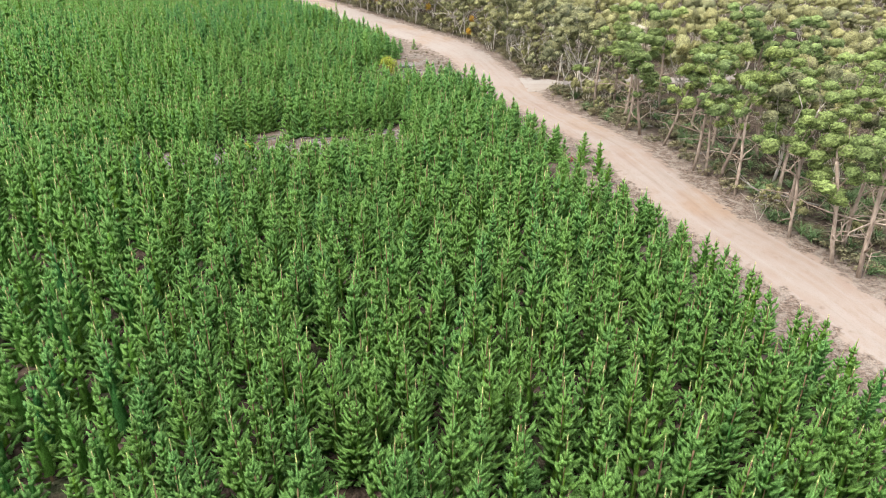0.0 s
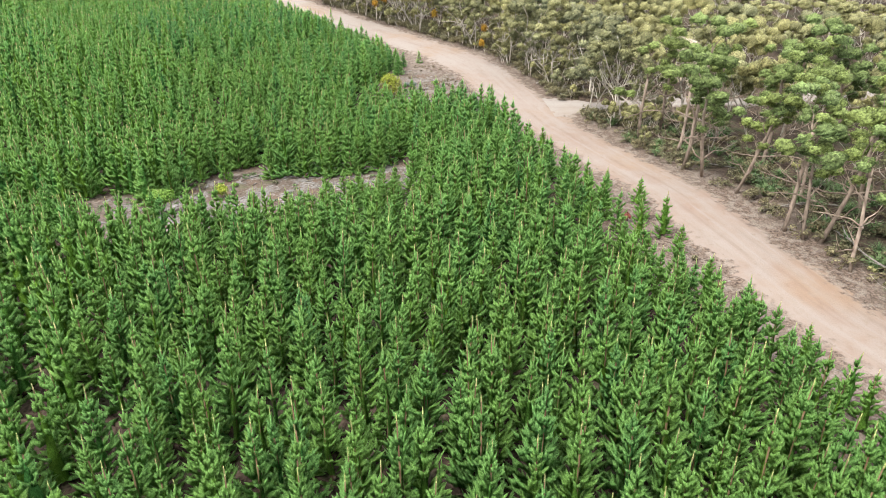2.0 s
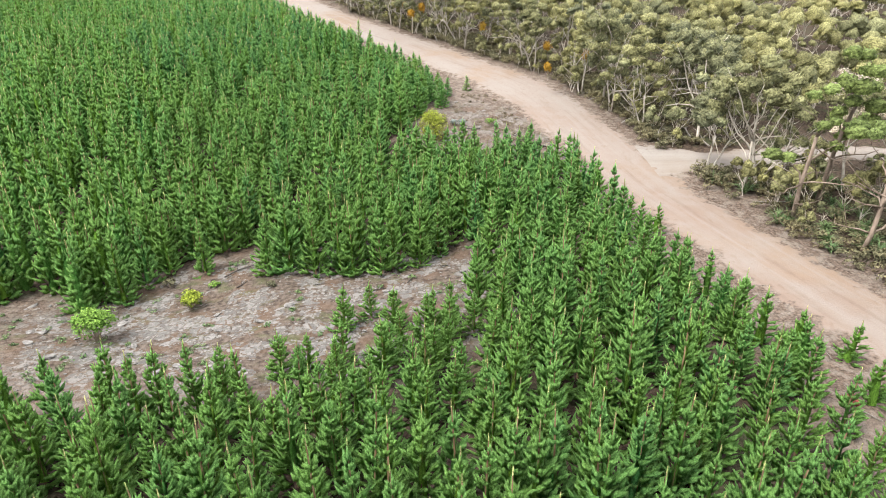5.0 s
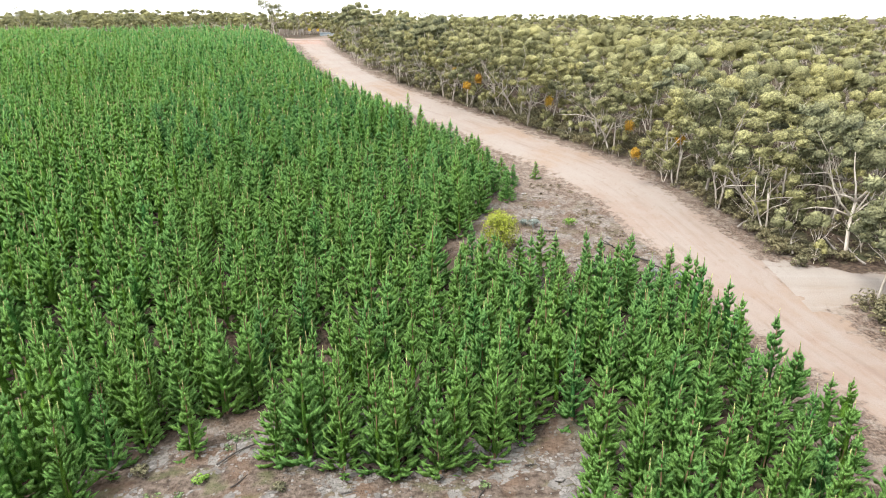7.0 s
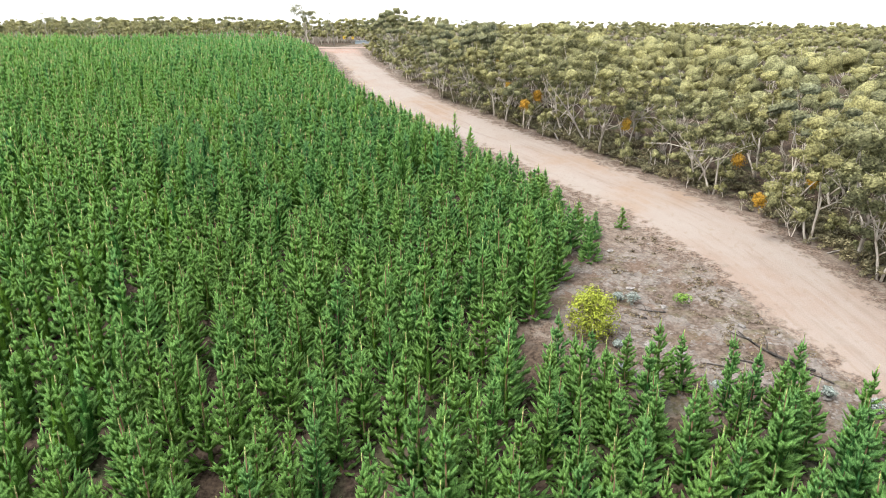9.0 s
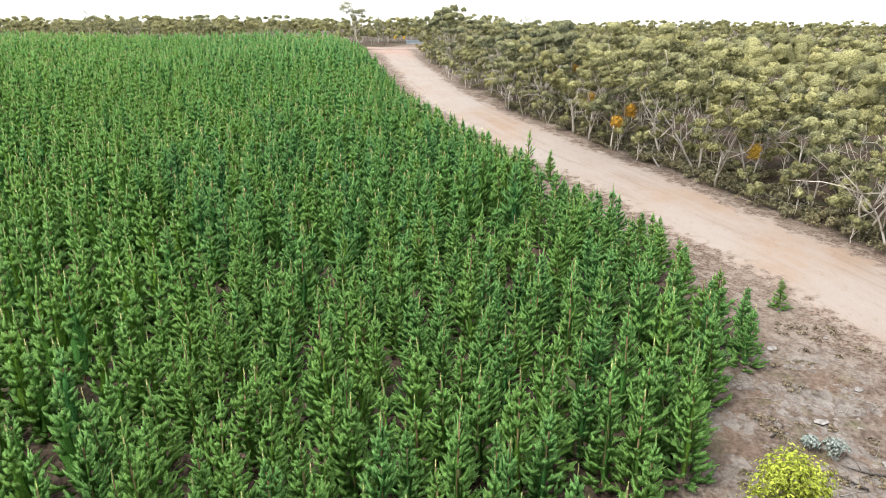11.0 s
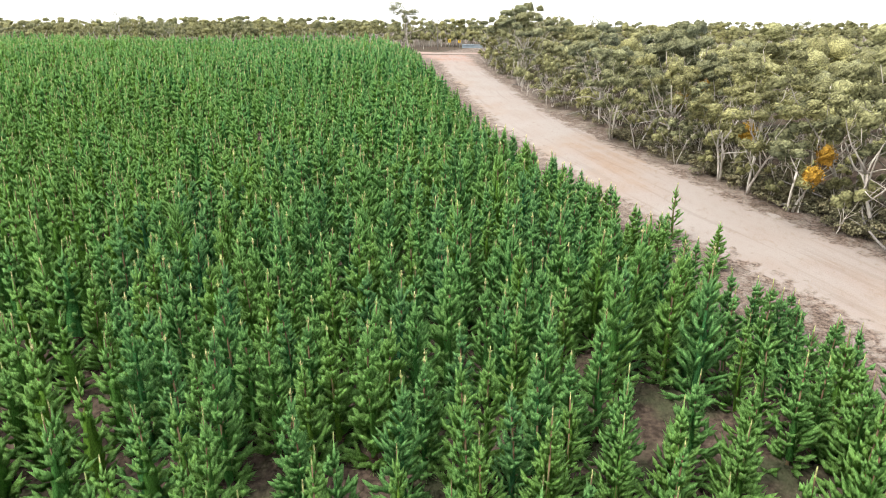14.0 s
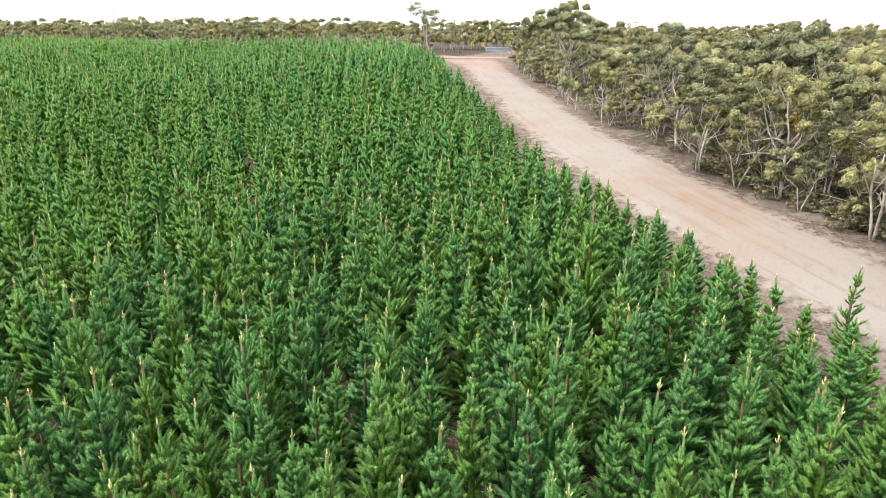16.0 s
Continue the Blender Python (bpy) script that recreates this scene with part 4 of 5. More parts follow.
        return np.interp(y, [100, 125], [2.0, 1.1]) + r.uniform(0, 0.8) < off < 15 and off_track(x, y, 2.8) and (y > 82 or r.random() < 0.1)

    saplings = scatter(-60, 50, 36, 236, 2.9, 35, near_road)
    beyond = scatter(-240, 160, 272, 350, 5.2, 33, lambda x, y, r: y > 274 + 0.16 * (x + 75) and r.random() < (0.95 if y < 298 or (-105 < x < -50 and y < 330) else 0.4) and not (-100 < x < -62 and y < 305))
    west = scatter(-240, -60, 252, 274, 4.6, 34, lambda x, y, r: x < -118 or (y > 270 and not -100 < x < -60))
    wood, crown = Mesh(), Mesh()
    mids = [gum_parts(np.random.default_rng(400 + i), 8.0, 1.15, 120, 0.16, 3, (1, 2), 1, (0.95, 1.5), 0.36, 0.85, steps=3, heart=(8, 4), heads=1, bare=3) for i in range(8)]
    fars = [gum_parts(np.random.default_rng(500 + i), 8.0, 1.2, 64, 0.22, 3, (1, 1), 0, (1.2, 1.9), 0.36, 0.8, steps=2, fine=False, heart=(8, 4), heads=1, bare=2) for i in range(8)]
    dims = [gum_parts(np.random.default_rng(540 + i), 8.0, 1.35, 38, 0.27, 3, (1, 1), 0, (1.05, 1.75), 0.4, 0.62, steps=2, fine=False, heart=(8, 4), heads=1, bare=2) for i in range(6)]
    skies = [gum_parts(np.random.default_rng(580 + i), 8.0, 1.1, 30, 0.3, 3, (1, 1), 1, (0.8, 1.3), 0.36, 0.6, steps=2, heart=(6, 3), heads=1, bare=1) for i in range(5)]
    brush = [gum_parts(np.random.default_rng(560 + i), 8.0, 1.1, 50, 0.24, 3, (1, 2), 0, (1.0, 1.5), 0.3, 0.95, steps=2, heart=(8, 4), heads=1, bare=2) for i in range(5)]
    greens = [gum_parts(np.random.default_rng(600 + i), 8.0, 0.95, 90, 0.15, 3, (1, 1), 1, (0.7, 1.0), 0.74, 0.8, 0.05, arm=0.34, heart=(8, 4), heads=1, low=True) for i in range(2)]
    green_crown = Mesh()
    by_shed = [(-98, 284), (-95, 294), (-90, 300), (-89, 290), (-72, 299), (-70.5, 293), (-70, 287), (-68, 281), (-66.5, 276), (-74, 306), (-86, 306), (-93, 281), (-99, 291), (-80, 308), (-77, 309), (-83, 309), (-72, 303), (-69, 297), (-88, 304)]
    by_shed += [(x + rng.uniform(-1, 1), 276 + 0.16 * (x + 75) + rng.uniform(0, 5)) for x in range(-110, 110, 3) if not -100 < x < -62]
    by_shed += [(x + rng.uniform(-0.8, 0.8), 307 + rng.uniform(0, 5)) for x in np.arange(-101, -60, 1.7)]
    for x, y, small in [(*p, False) for p in spots[70:] + beyond + west] + [(*p, True) for p in saplings + by_shed]:
        away = math.hypot(x + 20, y - 80)
        kit = mids if away < 85 or (y < 190 and x - right_x(y) < 12) else fars if away < 150 and x < right_x(y) + 60 else dims
        tall = rng.uniform(3.6, 9.0)
        if y > 200:
            tall = rng.uniform(3.4, 6.4)
        if y > 250:
            kit, tall = skies, rng.uniform(6.5, 10 if x < -50 else 8.4)
        if small:
            kit, tall = brush, rng.uniform(2.0, 4.4) if y < 250 else rng.uniform(4.0, 7.0)
        dest = crown
        if not small and x > 26 and y < 105 and rng.random() < 0.2 and y < 60 + x:
            kit, dest, tall = greens, green_crown, rng.uniform(9, 10.5)
        w, c = kit[rng.integers(len(kit))]
        a, s = rng.uniform(0, 6.28), tall / 8.0
        rot = s * np.array([[math.cos(a), -math.sin(a), 0], [math.sin(a), math.cos(a), 0], [0, 0, 1]])
        tint = float(np.clip(rng.normal(0.45, 0.25), 0, 0.97))
        for m, src in ((wood, w), (dest, c)):
            v, f, _, tp = src.arrays()
            m.add(v @ rot.T + [x, y, float(land(x, y))], f, tint, tp)
    root = thing("gum_woodland", "dense olive-green gum woodland with pale bare limbs", "trees", "", "stuff")
    part("trunks", wood.data("trunks", GUM_BARK), root)
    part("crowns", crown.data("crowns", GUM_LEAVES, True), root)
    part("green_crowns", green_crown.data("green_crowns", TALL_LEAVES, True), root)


forest()


# ---- undergrowth and loose things ----
def lift(x, y):
    return float(land(x, y))


def bush(label, x, y, wide, tall, material, clumps, per, leaf, seed, name="bush", group="", foot=0.0):
    """A shrub: stems from the base and rounded, uneven clumps of leaves."""
    rng = np.random.default_rng(seed)
    wood, crown = Mesh(), Mesh()
    tips = []
    for i in range(clumps):
        a, r = i * 2.4, wide * 0.36 * math.sqrt((i + 0.3) / clumps)
        tip = np.array([math.cos(a) * r, math.sin(a) * r, tall * (0.72 - 0.4 * (r / (wide * 0.5)) ** 2) * rng.uniform(0.75, 1.1)])
        if i % 3 == 2 and foot:
            tip = tip * [1.15, 1.15, foot + 0.3 * rng.random()]
        tube(wood, [(0.03 * math.cos(a), 0.03 * math.sin(a), -0.05), tip * [0.5, 0.5, 0.55], tip], [0.03, 0.02, 0.008], 4)
        tips.append(tip)
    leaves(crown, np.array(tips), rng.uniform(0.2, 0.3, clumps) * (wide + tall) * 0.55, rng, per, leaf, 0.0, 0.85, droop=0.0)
    root = thing(name, label, "bush", group)
    root.matrix_basis = Matrix.Translation((x, y, lift(x, y)))
    part("stems", wood.data("stems", TALL_BARK), root)
    part("foliage", crown.data("foliage", material), root)
    return root


def stick(name, label, x, y, turn, long, thick, material, seed, group, forks=2, tilt=0.0):
    """A fallen branch lying on the ground, bowed, with broken side twigs."""
    rng = np.random.default_rng(seed)
    m = Mesh()
    s = np.linspace(-0.5, 0.5, 6)
    pts = np.column_stack([s * long, 0.06 * long * np.sin(s * 4 + rng.uniform(0, 6)), thick * 0.8 + 0.02 * np.abs(np.sin(s * 9)) * long * 0.3 + tilt * (s + 0.5) * long])
    tube(m, pts, thick * np.linspace(1, 0.45, 6), 6)
    for i in range(forks):
        k = 2 + i
        d = np.array([0.5, rng.choice([-1, 1]) * rng.uniform(0.4, 0.9), rng.uniform(0.1, 0.6)])
        tube(m, [pts[k], pts[k] + d * long * 0.14, pts[k] + d * long * 0.26 + [0.05 * long, 0, -0.02]], thick * np.array([0.5, 0.35, 0.15]), 4)
    ob = tagged(new(name, m.data(name, material, True)), label, "branch", group)
    ob.matrix_basis = Matrix.Translation((x, y, lift(x, y))) @ Matrix.Rotation(radians(turn), 4, "Z")
    return ob


def stone_mesh(seed):
    bm = bmesh.new()
    bmesh.ops.create_icosphere(bm, subdivisions=2, radius=0.5)
    rng = np.random.default_rng(seed)
    cuts = unit(rng.normal(size=(10, 3)))
    for v in bm.verts:
        p = np.array(v.co)
        for c in cuts:
            over = p @ c - 0.29
            if over > 0:
                p = p - c * over
        v.co = Vector(p * np.array([1.25, 0.95, 0.42]))
    bmesh.ops.dissolve_limit(bm, angle_limit=0.12, verts=bm.verts, edges=bm.edges)
    bmesh.ops.triangulate(bm, faces=bm.faces)
    me = bpy.data.meshes.new("stone")
    bm.to_mesh(me)
    bm.free()
    me.materials.append(ROCK)
    return me


def clearing_things():
    rng = np.random.default_rng(77)
    shapes = [stone_mesh(i) for i in range(6)]
    made = 0
    spots = []
    while made < 212:
        x, y = rng.uniform(-36, -4), rng.uniform(61.5, 82)
        if not inside(x, y, CLEARING):
            continue
        heap = math.sin(x * 0.9 + 2) * math.sin(y * 0.8 - x * 0.3)
        if heap < rng.uniform(-1.0, 0.5):
            continue
        size = rng.uniform(0.14, 0.34) if rng.random() < 0.85 else rng.uniform(0.4, 0.8)
        ob = tagged(new("stone", shapes[made % 6]), "pale grey broken stone lying on the stony clearing", "stone", "stones of the clearing")
        ob.matrix_basis = Matrix.Translation((x, y, lift(x, y) + size * 0.08)) @ Euler((rng.uniform(-0.3, 0.3), rng.uniform(-0.3, 0.3), rng.uniform(0, 6.28))).to_matrix().to_4x4() @ Matrix.Diagonal((size, size * rng.uniform(0.7, 1.1), size * rng.uniform(0.6, 1.1), 1))
        made += 1
    rubble = Mesh()
    base = np.array([v.co for v in shapes[1].vertices])
    tri = np.array([p.vertices for p in shapes[1].polygons])
    for _ in range(1400):
        x, y = rng.uniform(-36, -4), rng.uniform(61.5, 82)
        if inside(x, y, CLEARING):
            a, s = rng.uniform(0, 6.28), rng.uniform(0.05, 0.15)
            rot = s * np.array([[math.cos(a), -math.sin(a), 0], [math.sin(a), math.cos(a), 0], [0, 0, 1]])
            rubble.add(base @ rot.T + [x, y, lift(x, y) + 0.01], tri)
    tagged(new("rubble", rubble.data("rubble", ROCK)), "small pale broken stones strewn over bare soil", "rubble", "", "stuff")
    for i, (x, y, turn, long) in enumerate(((-21.4, 79.6, 50, 3.0), (-20.6, 77.2, 60, 1.1), (-14.8, 76.2, 10, 0.8), (-8.7, 76.4, 75, 0.8), (-13.2, 75.8, 120, 0.6), (-10.6, 75.2, 30, 0.9), (-6.4, 78.4, 5, 0.7), (-23.6, 76.0, 20, 0.9))):
        stick("charred_branch", "black charred branch lying on pale stony soil", x, y, turn, long, 0.055 if long > 2 else 0.04, CHAR, 700 + i, "charred branches of the clearing")
    bush("bright yellow-green leafy shrub on the stony clearing", -23.1, 74.3, 1.35, 1.5, LIME, 12, 70, 0.18, 1)
    bush("broad grey-green shrub at the clearing's edge", -27.0, 69.8, 2.3, 2.6, FRESH, 18, 80, 0.17, 2)
    herbs = Mesh()
    for _ in range(170):
        x, y = rng.uniform(-36, -4), rng.uniform(61.5, 82)
        if inside(x, y, CLEARING) and math.sin(x * 1.1) + math.sin(y * 0.9 + x * 0.4) > -0.3:
            c = np.column_stack([rng.normal(x, 0.14, 4), rng.normal(y, 0.14, 4), lift(x, y) + rng.uniform(0.02, 0.1, 4)])
            leaves(herbs, c, rng.uniform(0.1, 0.2, 4), rng, 14, 0.12, rng.uniform(0, 0.95), 0.6, droop=0.0)
    tagged(new("herbs", herbs.data("herbs", GRASS)), "low green weeds scattered over stony soil", "weeds", "", "stuff")
    bush("low olive shrub on bare soil", -26.2, 77.9, 1.0, 0.7, SCRUB, 6, 40, 0.14, 3)
    bush("low dark dry shrub on stony soil", -18.3, 76.5, 0.8, 0.45, SCRUB, 6, 40, 0.12, 4)
    bush("small pale green shrub beside a charred branch", -22.6, 77.3, 0.9, 0.4, FRESH, 5, 40, 0.12, 5)


clearing_things()


def blade_tuft(label, x, y, count, long, material, seed, name, category, group, wide=0.035):
    """Arching blades that spring from one base."""
    rng = np.random.default_rng(seed)
    m = Mesh()
    for i in range(count):
        a, up = i * 2.4, rng.uniform(0.35, 1.35)
        d = np.array([math.cos(a) * math.cos(up), math.sin(a) * math.cos(up), math.sin(up)])
        side = np.array([-math.sin(a), math.cos(a), 0]) * wide
        ln = long * rng.uniform(0.7, 1.1)
        p1 = d * ln * 0.5 + [0, 0, 0.15]
        p2 = d * ln + np.array([math.cos(a), math.sin(a), 0]) * ln * 0.2 - [0, 0, ln * 0.28 - 0.15]
        m.add([-side, side, p1 + side, p1 - side, p2], [(0, 1, 2), (0, 2, 3), (3, 2, 4)], 0.0, [0, 0, 0.5, 0.5, 1])
    ob = tagged(new(name, m.data(name, material)), label, category, group)
    ob.matrix_basis = Matrix.Translation((x, y, lift(x, y)))
    return ob


def verge_things():
    bush("rounded lime-yellow shrub on the bare verge", -8.5, 103.0, 2.7, 3.5, LIME, 40, 100, 0.14, 11, foot=0.25)
    for i, (x, y, w) in enumerate(((-6.5, 107.6, 0.9), (-5.6, 107.4, 1.1), (-7.0, 102.0, 0.7), (4.6, 97.0, 1.3), (-7.0, 99.6, 1.0), (3.0, 98.2, 0.8), (-2.2, 98.4, 0.8))):
        bush("silvery grey low shrub on the bare verge", x, y, w, w * 0.75, SILVER, 8, 45, 0.13, 20 + i, group="silvery shrubs of the verge")
    for i, (x, y, w, h) in enumerate(((-2.5, 107.4, 1.2, 1.1), (-0.6, 102.6, 0.6, 0.45), (0.9, 98.7, 0.6, 0.4), (-3.9, 98.6, 0.7, 0.5))):
        bush("small green shrub on dry litter of the verge", x, y, w, h, SCRUB if i else FRESH, 7, 45, 0.13, 30 + i, group="small green shrubs of the verge")
    stones = [stone_mesh(i) for i in range(20, 24)]
    rng = np.random.default_rng(6)
    rubble = Mesh()
    base = np.array([v.co for v in stones[1].vertices])
    tri = np.array([p.vertices for p in stones[1].polygons])
    laid = 0
    for _ in range(1500):
        x, y = rng.uniform(-11, 6), rng.uniform(95, 118)
        if not inside(x, y, VERGE) or x > left_x(y) - 0.4 or rng.random() > np.interp(y, [100, 106, 116], [1.0, 0.75, 0.2]):
            continue
        a = rng.uniform(0, 6.28)
        if laid < 84 and rng.random() < 0.2:
            size = rng.uniform(0.14, 0.3) if rng.random() < 0.88 else rng.uniform(0.4, 0.75)
            ob = tagged(new("stone", stones[laid % 4]), "pale grey stone half sunk in the bare verge", "stone", "stones of the verge")
            ob.matrix_basis = Matrix.Translation((x, y, lift(x, y) + size * 0.07)) @ Matrix.Rotation(a, 4, "Z") @ Matrix.Diagonal((size, size * rng.uniform(0.7, 1.1), size * rng.uniform(0.6, 1.0), 1))
            laid += 1
        else:
            rot = rng.uniform(0.05, 0.14) * np.array([[math.cos(a), -math.sin(a), 0], [math.sin(a), math.cos(a), 0], [0, 0, 1]])
            rubble.add(base @ rot.T + [x, y, lift(x, y) + 0.01], tri)
    tagged(new("rubble", rubble.data("rubble", ROCK)), "small pale stones strewn over the verge", "rubble", "", "stuff")
    tufts = Mesh()
    for _ in range(420):
        x, y = rng.uniform(-11, 6), rng.uniform(95, 119)
        if inside(x, y, VERGE) and x < left_x(y) - 0.8 and math.sin(x * 0.8 + 1) + math.sin(y * 0.7 - x * 0.5) > -0.5:
            c = np.column_stack([rng.normal(x, 0.16, 3), rng.normal(y, 0.16, 3), lift(x, y) + rng.uniform(0.0, 0.06, 3)])
            leaves(tufts, c, rng.uniform(0.12, 0.24, 3), rng, 12, 0.13, rng.uniform(0, 0.95), 0.5, droop=0.0)
    tagged(new("dry_plants", tufts.data("dry_plants", LITTER_PLANTS)), "low dry brown plants scattered over the verge", "undergrowth", "", "stuff")
    for i, (x, y, turn, long) in enumerate(((1.2, 102.6, 120, 4.2), (2.0, 101.6, 128, 3.4), (-0.4, 101.0, 170, 2.2), (-4.6, 106.6, 165, 2.0), (-5.4, 105.8, 150, 1.2), (0.2, 103.8, 140, 1.4), (-1.6, 100.6, 175, 1.8), (-7.6, 108.4, 60, 1.3), (3.2, 100.0, 130, 1.6))):
        stick("charred_branch", "black charred branch lying on the bare verge", x, y, turn, long, 0.035 + 0.012 * long, CHAR, 740 + i, "charred branches of the verge")
    rng = np.random.default_rng(5)
    for i in range(26):
        x, y = rng.uniform(-8, 3), rng.uniform(93, 112)
        if inside(x, y, VERGE) and x < left_x(y) - 1:
            stick("fallen_twig", "dry grey-brown twig lying on the verge", x, y, rng.uniform(0, 180), rng.uniform(0.6, 1.6), 0.018, DEAD_WOOD, 800 + i, "dry twigs of the verge", 1)
    for i in range(34):
        y = rng.uniform(34, 90)
        x = np.interp(y, EDGE_Y, EDGE_X) + rng.uniform(0.4, 2.4)
        if x < left_x(y) - 0.3:
            stick("fallen_twig", "dry grey branch lying between pines and road", x, y, rng.uniform(0, 180), rng.uniform(0.7, 2.2), 0.03, DEAD_WOOD, 850 + i, "dry branches beside the road", 2)
    bush("low dark red shrub beside the road", 12.9, 62.6, 0.9, 0.7, RED, 6, 45, 0.12, 60)
    for i, (x, y) in enumerate(((15.8, 63.2), (16.0, 59.0), (16.4, 56.6), (18.0, 52.2))):
        bush("low dry brown shrub beside the road", x, y, 0.6, 0.4, SCRUB, 5, 40, 0.1, 62 + i, group="dry shrubs beside the road")


LITTER_PLANTS = leaf_material("dry_plants", (0.06, 0.045, 0.035), (0.1, 0.075, 0.05), (0.14, 0.11, 0.075), (0.16, 0.14, 0.09), 0.1)
RED = leaf_material("red_leaves", (0.17, 0.045, 0.04), (0.2, 0.06, 0.05), (0.22, 0.08, 0.05), (0.28, 0.1, 0.07), 0.15)
verge_things()


def forest_undergrowth():
    rng = np.random.default_rng(99)
    for i in range(190):
        y = rng.uniform(36, 92)
        x = right_x(y) + rng.uniform(2.2, 15)
        blade_tuft("dark green grass tree with arching strap leaves", x, y, 46, rng.uniform(0.9, 1.6), GRASS, 900 + i % 5, "grass_tree", "plant", "grass trees under the tall trees")
    for i in range(60):
        y = rng.uniform(40, 215)
        x = right_x(y) + 2.4 + abs(rng.normal(0, 4))
        if off_track(x, y, 3.5):
            long = rng.uniform(1.5, 5.5)
            stick("fallen_branch", "pale grey dead branch fallen among the trees", x, y, rng.uniform(0, 180), long, 0.03 + 0.012 * long, DEAD_WOOD, 950 + i, "dead branches on the forest floor", 2, rng.choice([0, 0.12, 0.3]))
    kits = []
    for i in range(6):
        m = Mesh()
        k = 6
        c = np.column_stack([rng.normal(0, 0.35, k), rng.normal(0, 0.35, k), rng.uniform(0.2, 0.75, k)])
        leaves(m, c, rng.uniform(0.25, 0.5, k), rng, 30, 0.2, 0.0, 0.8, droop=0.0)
        kits.append(m.arrays())
    scrub = Mesh()
    for i in range(1100):
        y = rng.uniform(34, 235) if i < 300 else rng.uniform(36, 92) if i < 480 else rng.uniform(90, 170)
        x = right_x(y) + 2.3 + abs(rng.normal(0, 7 if i < 480 else 4))
        if not off_track(x, y, 3.0):
            continue
        v, f, _, tp = kits[rng.integers(6)]
        s = rng.uniform(0.4, 1.2)
        scrub.add(v * s + [x, y, lift(x, y)], f, rng.uniform(0, 0.95), tp)
    tagged(new("scrub", scrub.data("scrub", SCRUB)), "low grey-green scrub under the forest edge", "undergrowth", "", "stuff")


forest_undergrowth()


def mistletoe(x, y, up, size, seed):
    rng = np.random.default_rng(seed)
    m = Mesh()
    mop(m, np.zeros((1, 3)), np.array([0.5 * size]), rng, 240, 0.17, 0.0, 1.15, 0.8)
    ob = tagged(new("mistletoe", m.data("mistletoe", RUST)), "orange-yellow mistletoe clump hanging in a gum tree", "plant", "mistletoe clumps in the gums")
    ob.matrix_basis = Matrix.Translation((x, y, lift(x, y) + up))


for spot in ((-21.5, 172.5, 4.0, 1.3, 1), (-19.4, 174.6, 4.4, 1.1, 2), (-22.2, 167.5, 4.2, 1.1, 3), (-17.0, 158.5, 3.4, 1.4, 4), (-14.4, 147.2, 4.0, 1.2, 5), (-12.9, 151.0, 4.2, 1.3, 9), (4.5, 117.6, 3.5, 1.0, 10), (-3.0, 140.5, 3.6, 1.2, 6), (9.6, 121.5, 4.0, 1.0, 7), (5.4, 127.5, 3.4, 1.1, 8)):
    mistletoe(*spot)

# ---- the junction at the rise ----
YELLOW = plain_material("yellow_sign", (0.75, 0.5, 0.03), 0.4)
BLACK = plain_material("black_paint", (0.03, 0.03, 0.03), 0.5)
STEEL = plain_material("grey_steel", (0.35, 0.35, 0.36), 0.45)
SHEET = plain_material("blue_grey_sheet", (0.33, 0.4, 0.45), 0.5)


def slab(m, centre, size):
    c, h = np.array(centre, float), np.array(size, float) / 2
    v = [c + h * (a, b, d) for a in (-1, 1) for b in (-1, 1) for d in (-1, 1)]
    m.add(v, [(0, 1, 3), (0, 3, 2), (4, 6, 7), (4, 7, 5), (0, 4, 5), (0, 5, 1), (2, 3, 7), (2, 7, 6), (0, 2, 6), (0, 6, 4), (1, 5, 7), (1, 7, 3)])


def road_sign(x, y):
    root = thing("road_sign", "yellow warning sign with black mark on a grey post", "sign", "warning signs at the junction")
    root.matrix_basis = Matrix.Translation((x, y, lift(x, y))) @ Matrix.Rotation(radians(16), 4, "Z")
    post, plate, mark = Mesh(), Mesh(), Mesh()
    tube(post, [(0, 0.03, -0.1), (0, 0.03, 2.5)], [0.035, 0.035], 8)
    slab(plate, (0, -0.02, 2.0), (0.75, 0.02, 0.9))
    slab(mark, (0.08, -0.034, 2.0), (0.16, 0.006, 0.6))
    slab(mark, (-0.08, -0.034, 2.22), (0.2, 0.006, 0.15))
    part("post", post.data("post", STEEL, True), root)
    part("plate", plate.data("plate", YELLOW), root, "yellow rectangular plate")
    part("mark", mark.data("mark", BLACK), root, "black mark")


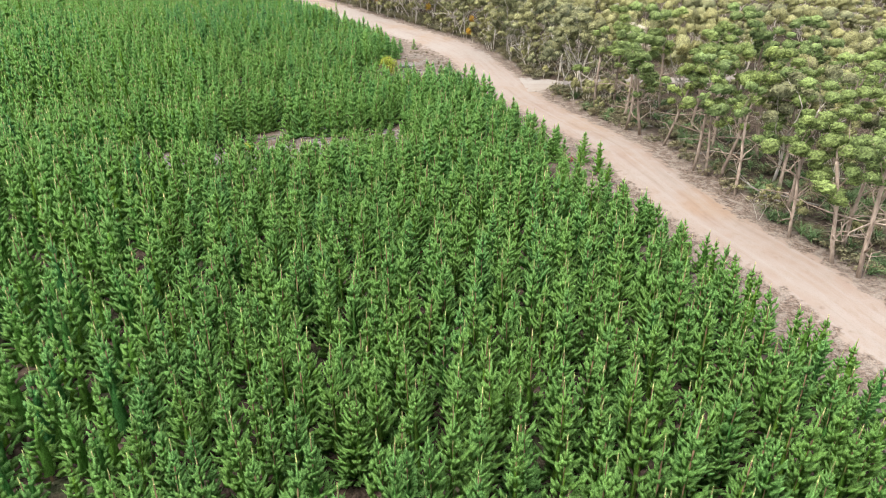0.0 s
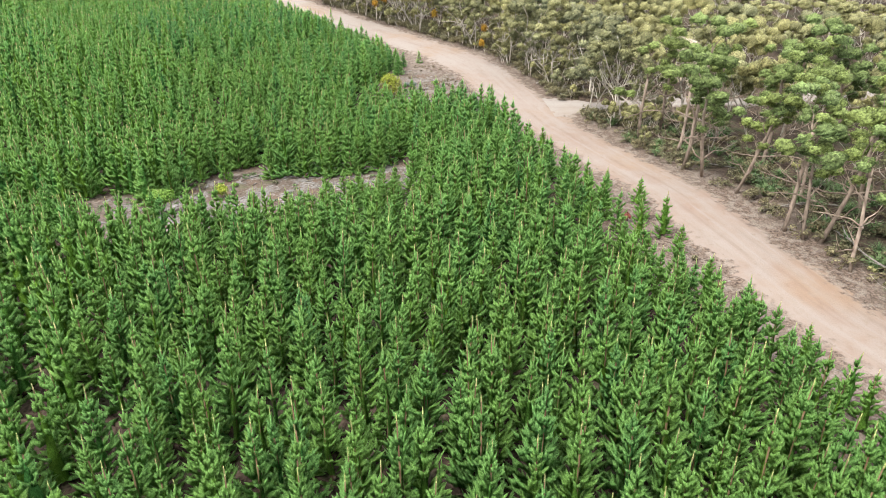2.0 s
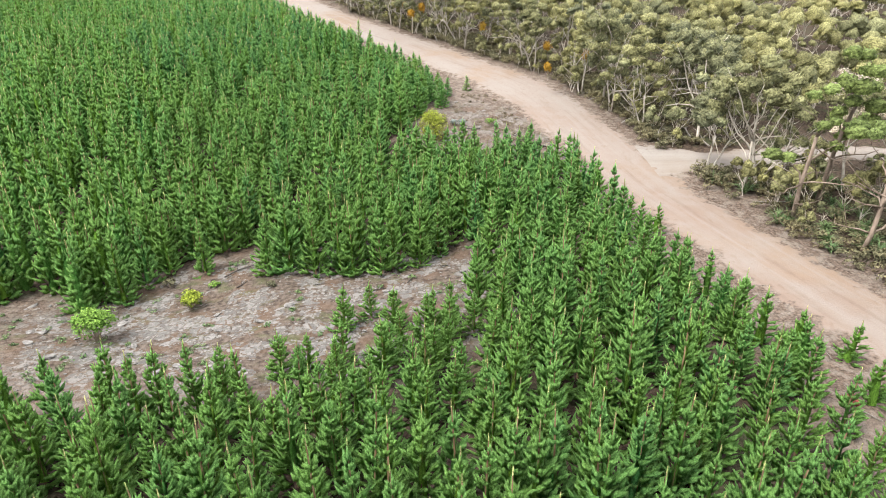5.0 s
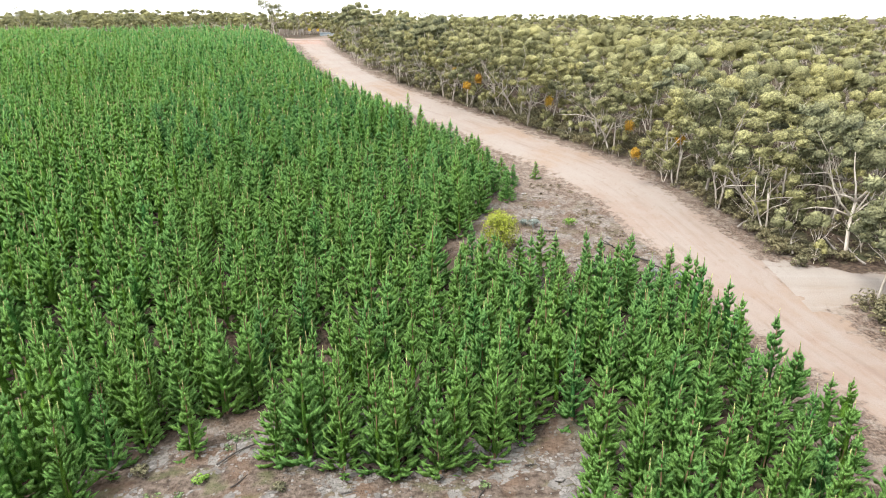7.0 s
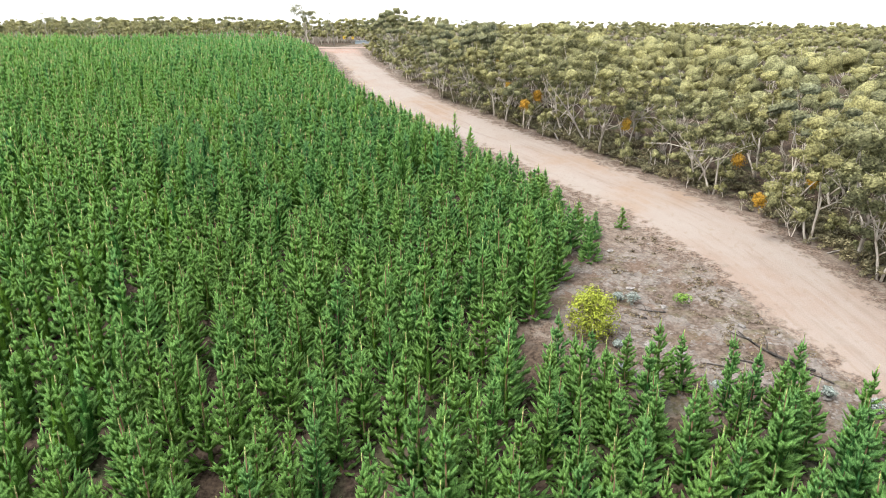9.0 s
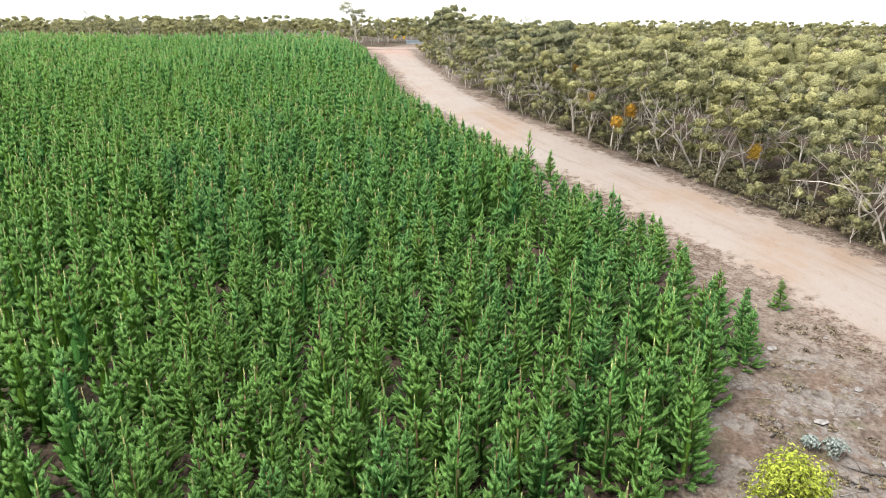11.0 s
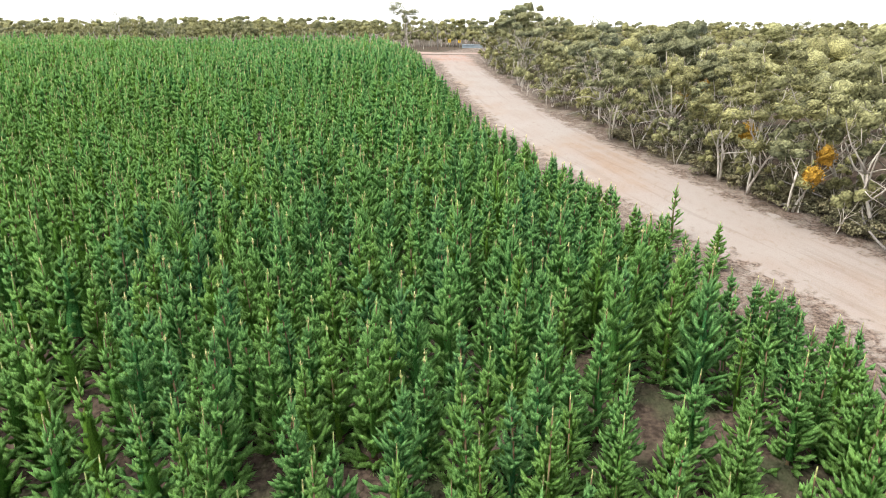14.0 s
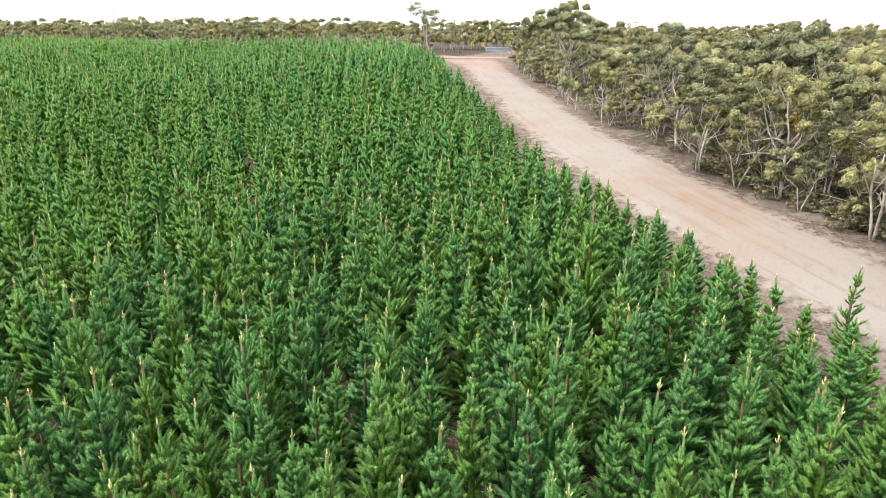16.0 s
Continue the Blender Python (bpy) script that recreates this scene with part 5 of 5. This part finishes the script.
def low_shed(x, y):
    root = thing("shed", "low blue-grey sheet metal shed behind the junction", "shed")
    root.matrix_basis = Matrix.Translation((x, y, lift(x, y))) @ Matrix.Rotation(radians(14), 4, "Z")
    wall, roof = Mesh(), Mesh()
    slab(wall, (0, 0, 0.45), (6.6, 2.6, 1.0))
    for k in range(34):
        slab(roof, (-3.4 + k * 0.2 + 0.1, 0, 0.98 + 0.012 * (k % 2)), (0.2, 3.0, 0.05))
    part("wall", wall.data("wall", SHEET), root)
    part("roof", roof.data("roof", SHEET), root, "corrugated blue-grey roof")


road_sign(-84.2, 300.5)
road_sign(-81.2, 301.0)
low_shed(-77.5, 303)


def landmark_trees():
    w, c = gum_parts(np.random.default_rng(823), 12, 1.0, 60, 0.3, 4, (1, 1), 1, (0.9, 1.3), 0.55, 0.6, heart=None, heads=2, arm=0.6)
    first = thing("gum_tree", "tall thin-crowned gum tree standing above the skyline", "tree", "tall gums on the skyline")
    part("trunk", w.data("trunk", GUM_BARK, True), first, "pale bare trunk")
    part("crown", c.data("crown", GUM_LEAVES, True), first)
    for i, (x, y, tall) in enumerate(((-158, 247, 13), (-146, 251, 13), (-143, 257, 11), (-122, 260, 11), (-111, 271, 11.5), (-52, 299, 13), (-40, 296, 13), (-9, 304, 12), (12, 295, 12), (-172, 250, 12), (-152, 254, 12), (-164, 256, 12.5), (-135, 262, 11))):
        m = Matrix.Translation((x, y, lift(x, y))) @ Matrix.Rotation(i * 1.7, 4, "Z") @ Matrix.Diagonal((tall / 13, tall / 13, tall / 14.5, 1))
        if i:
            copy_thing(first, m)
        else:
            first.matrix_basis = m
    w, c = gum_parts(np.random.default_rng(811), 16.0, 1.3, 110, 0.3, 6, (1, 1), 2, (0.8, 1.2), 0.34, 0.55, heart=None, heads=2)
    root = thing("gum_tree", "tall spreading gum tree with white limbs at the junction", "tree")
    root.matrix_basis = Matrix.Translation((-93, 288, lift(-93, 288)))
    part("trunk", w.data("trunk", GUM_BARK, True), root, "tall white forking trunk")
    part("crown", c.data("crown", GUM_LEAVES, True), root)
    w, c = gum_parts(np.random.default_rng(815), 11, 1.0, 7, 0.3, 6, (1, 1), 2, (0.35, 0.55), 0.45, 0.6, heart=None)
    root = thing("gum_tree", "nearly bare white gum tree at the junction", "tree")
    root.matrix_basis = Matrix.Translation((-84.5, 290, lift(-84.5, 290)))
    part("trunk", w.data("trunk", DEAD_WOOD, True), root, "bare white trunk")
    part("crown", c.data("crown", GUM_LEAVES, True), root, "few thin leaf tufts")


landmark_trees()
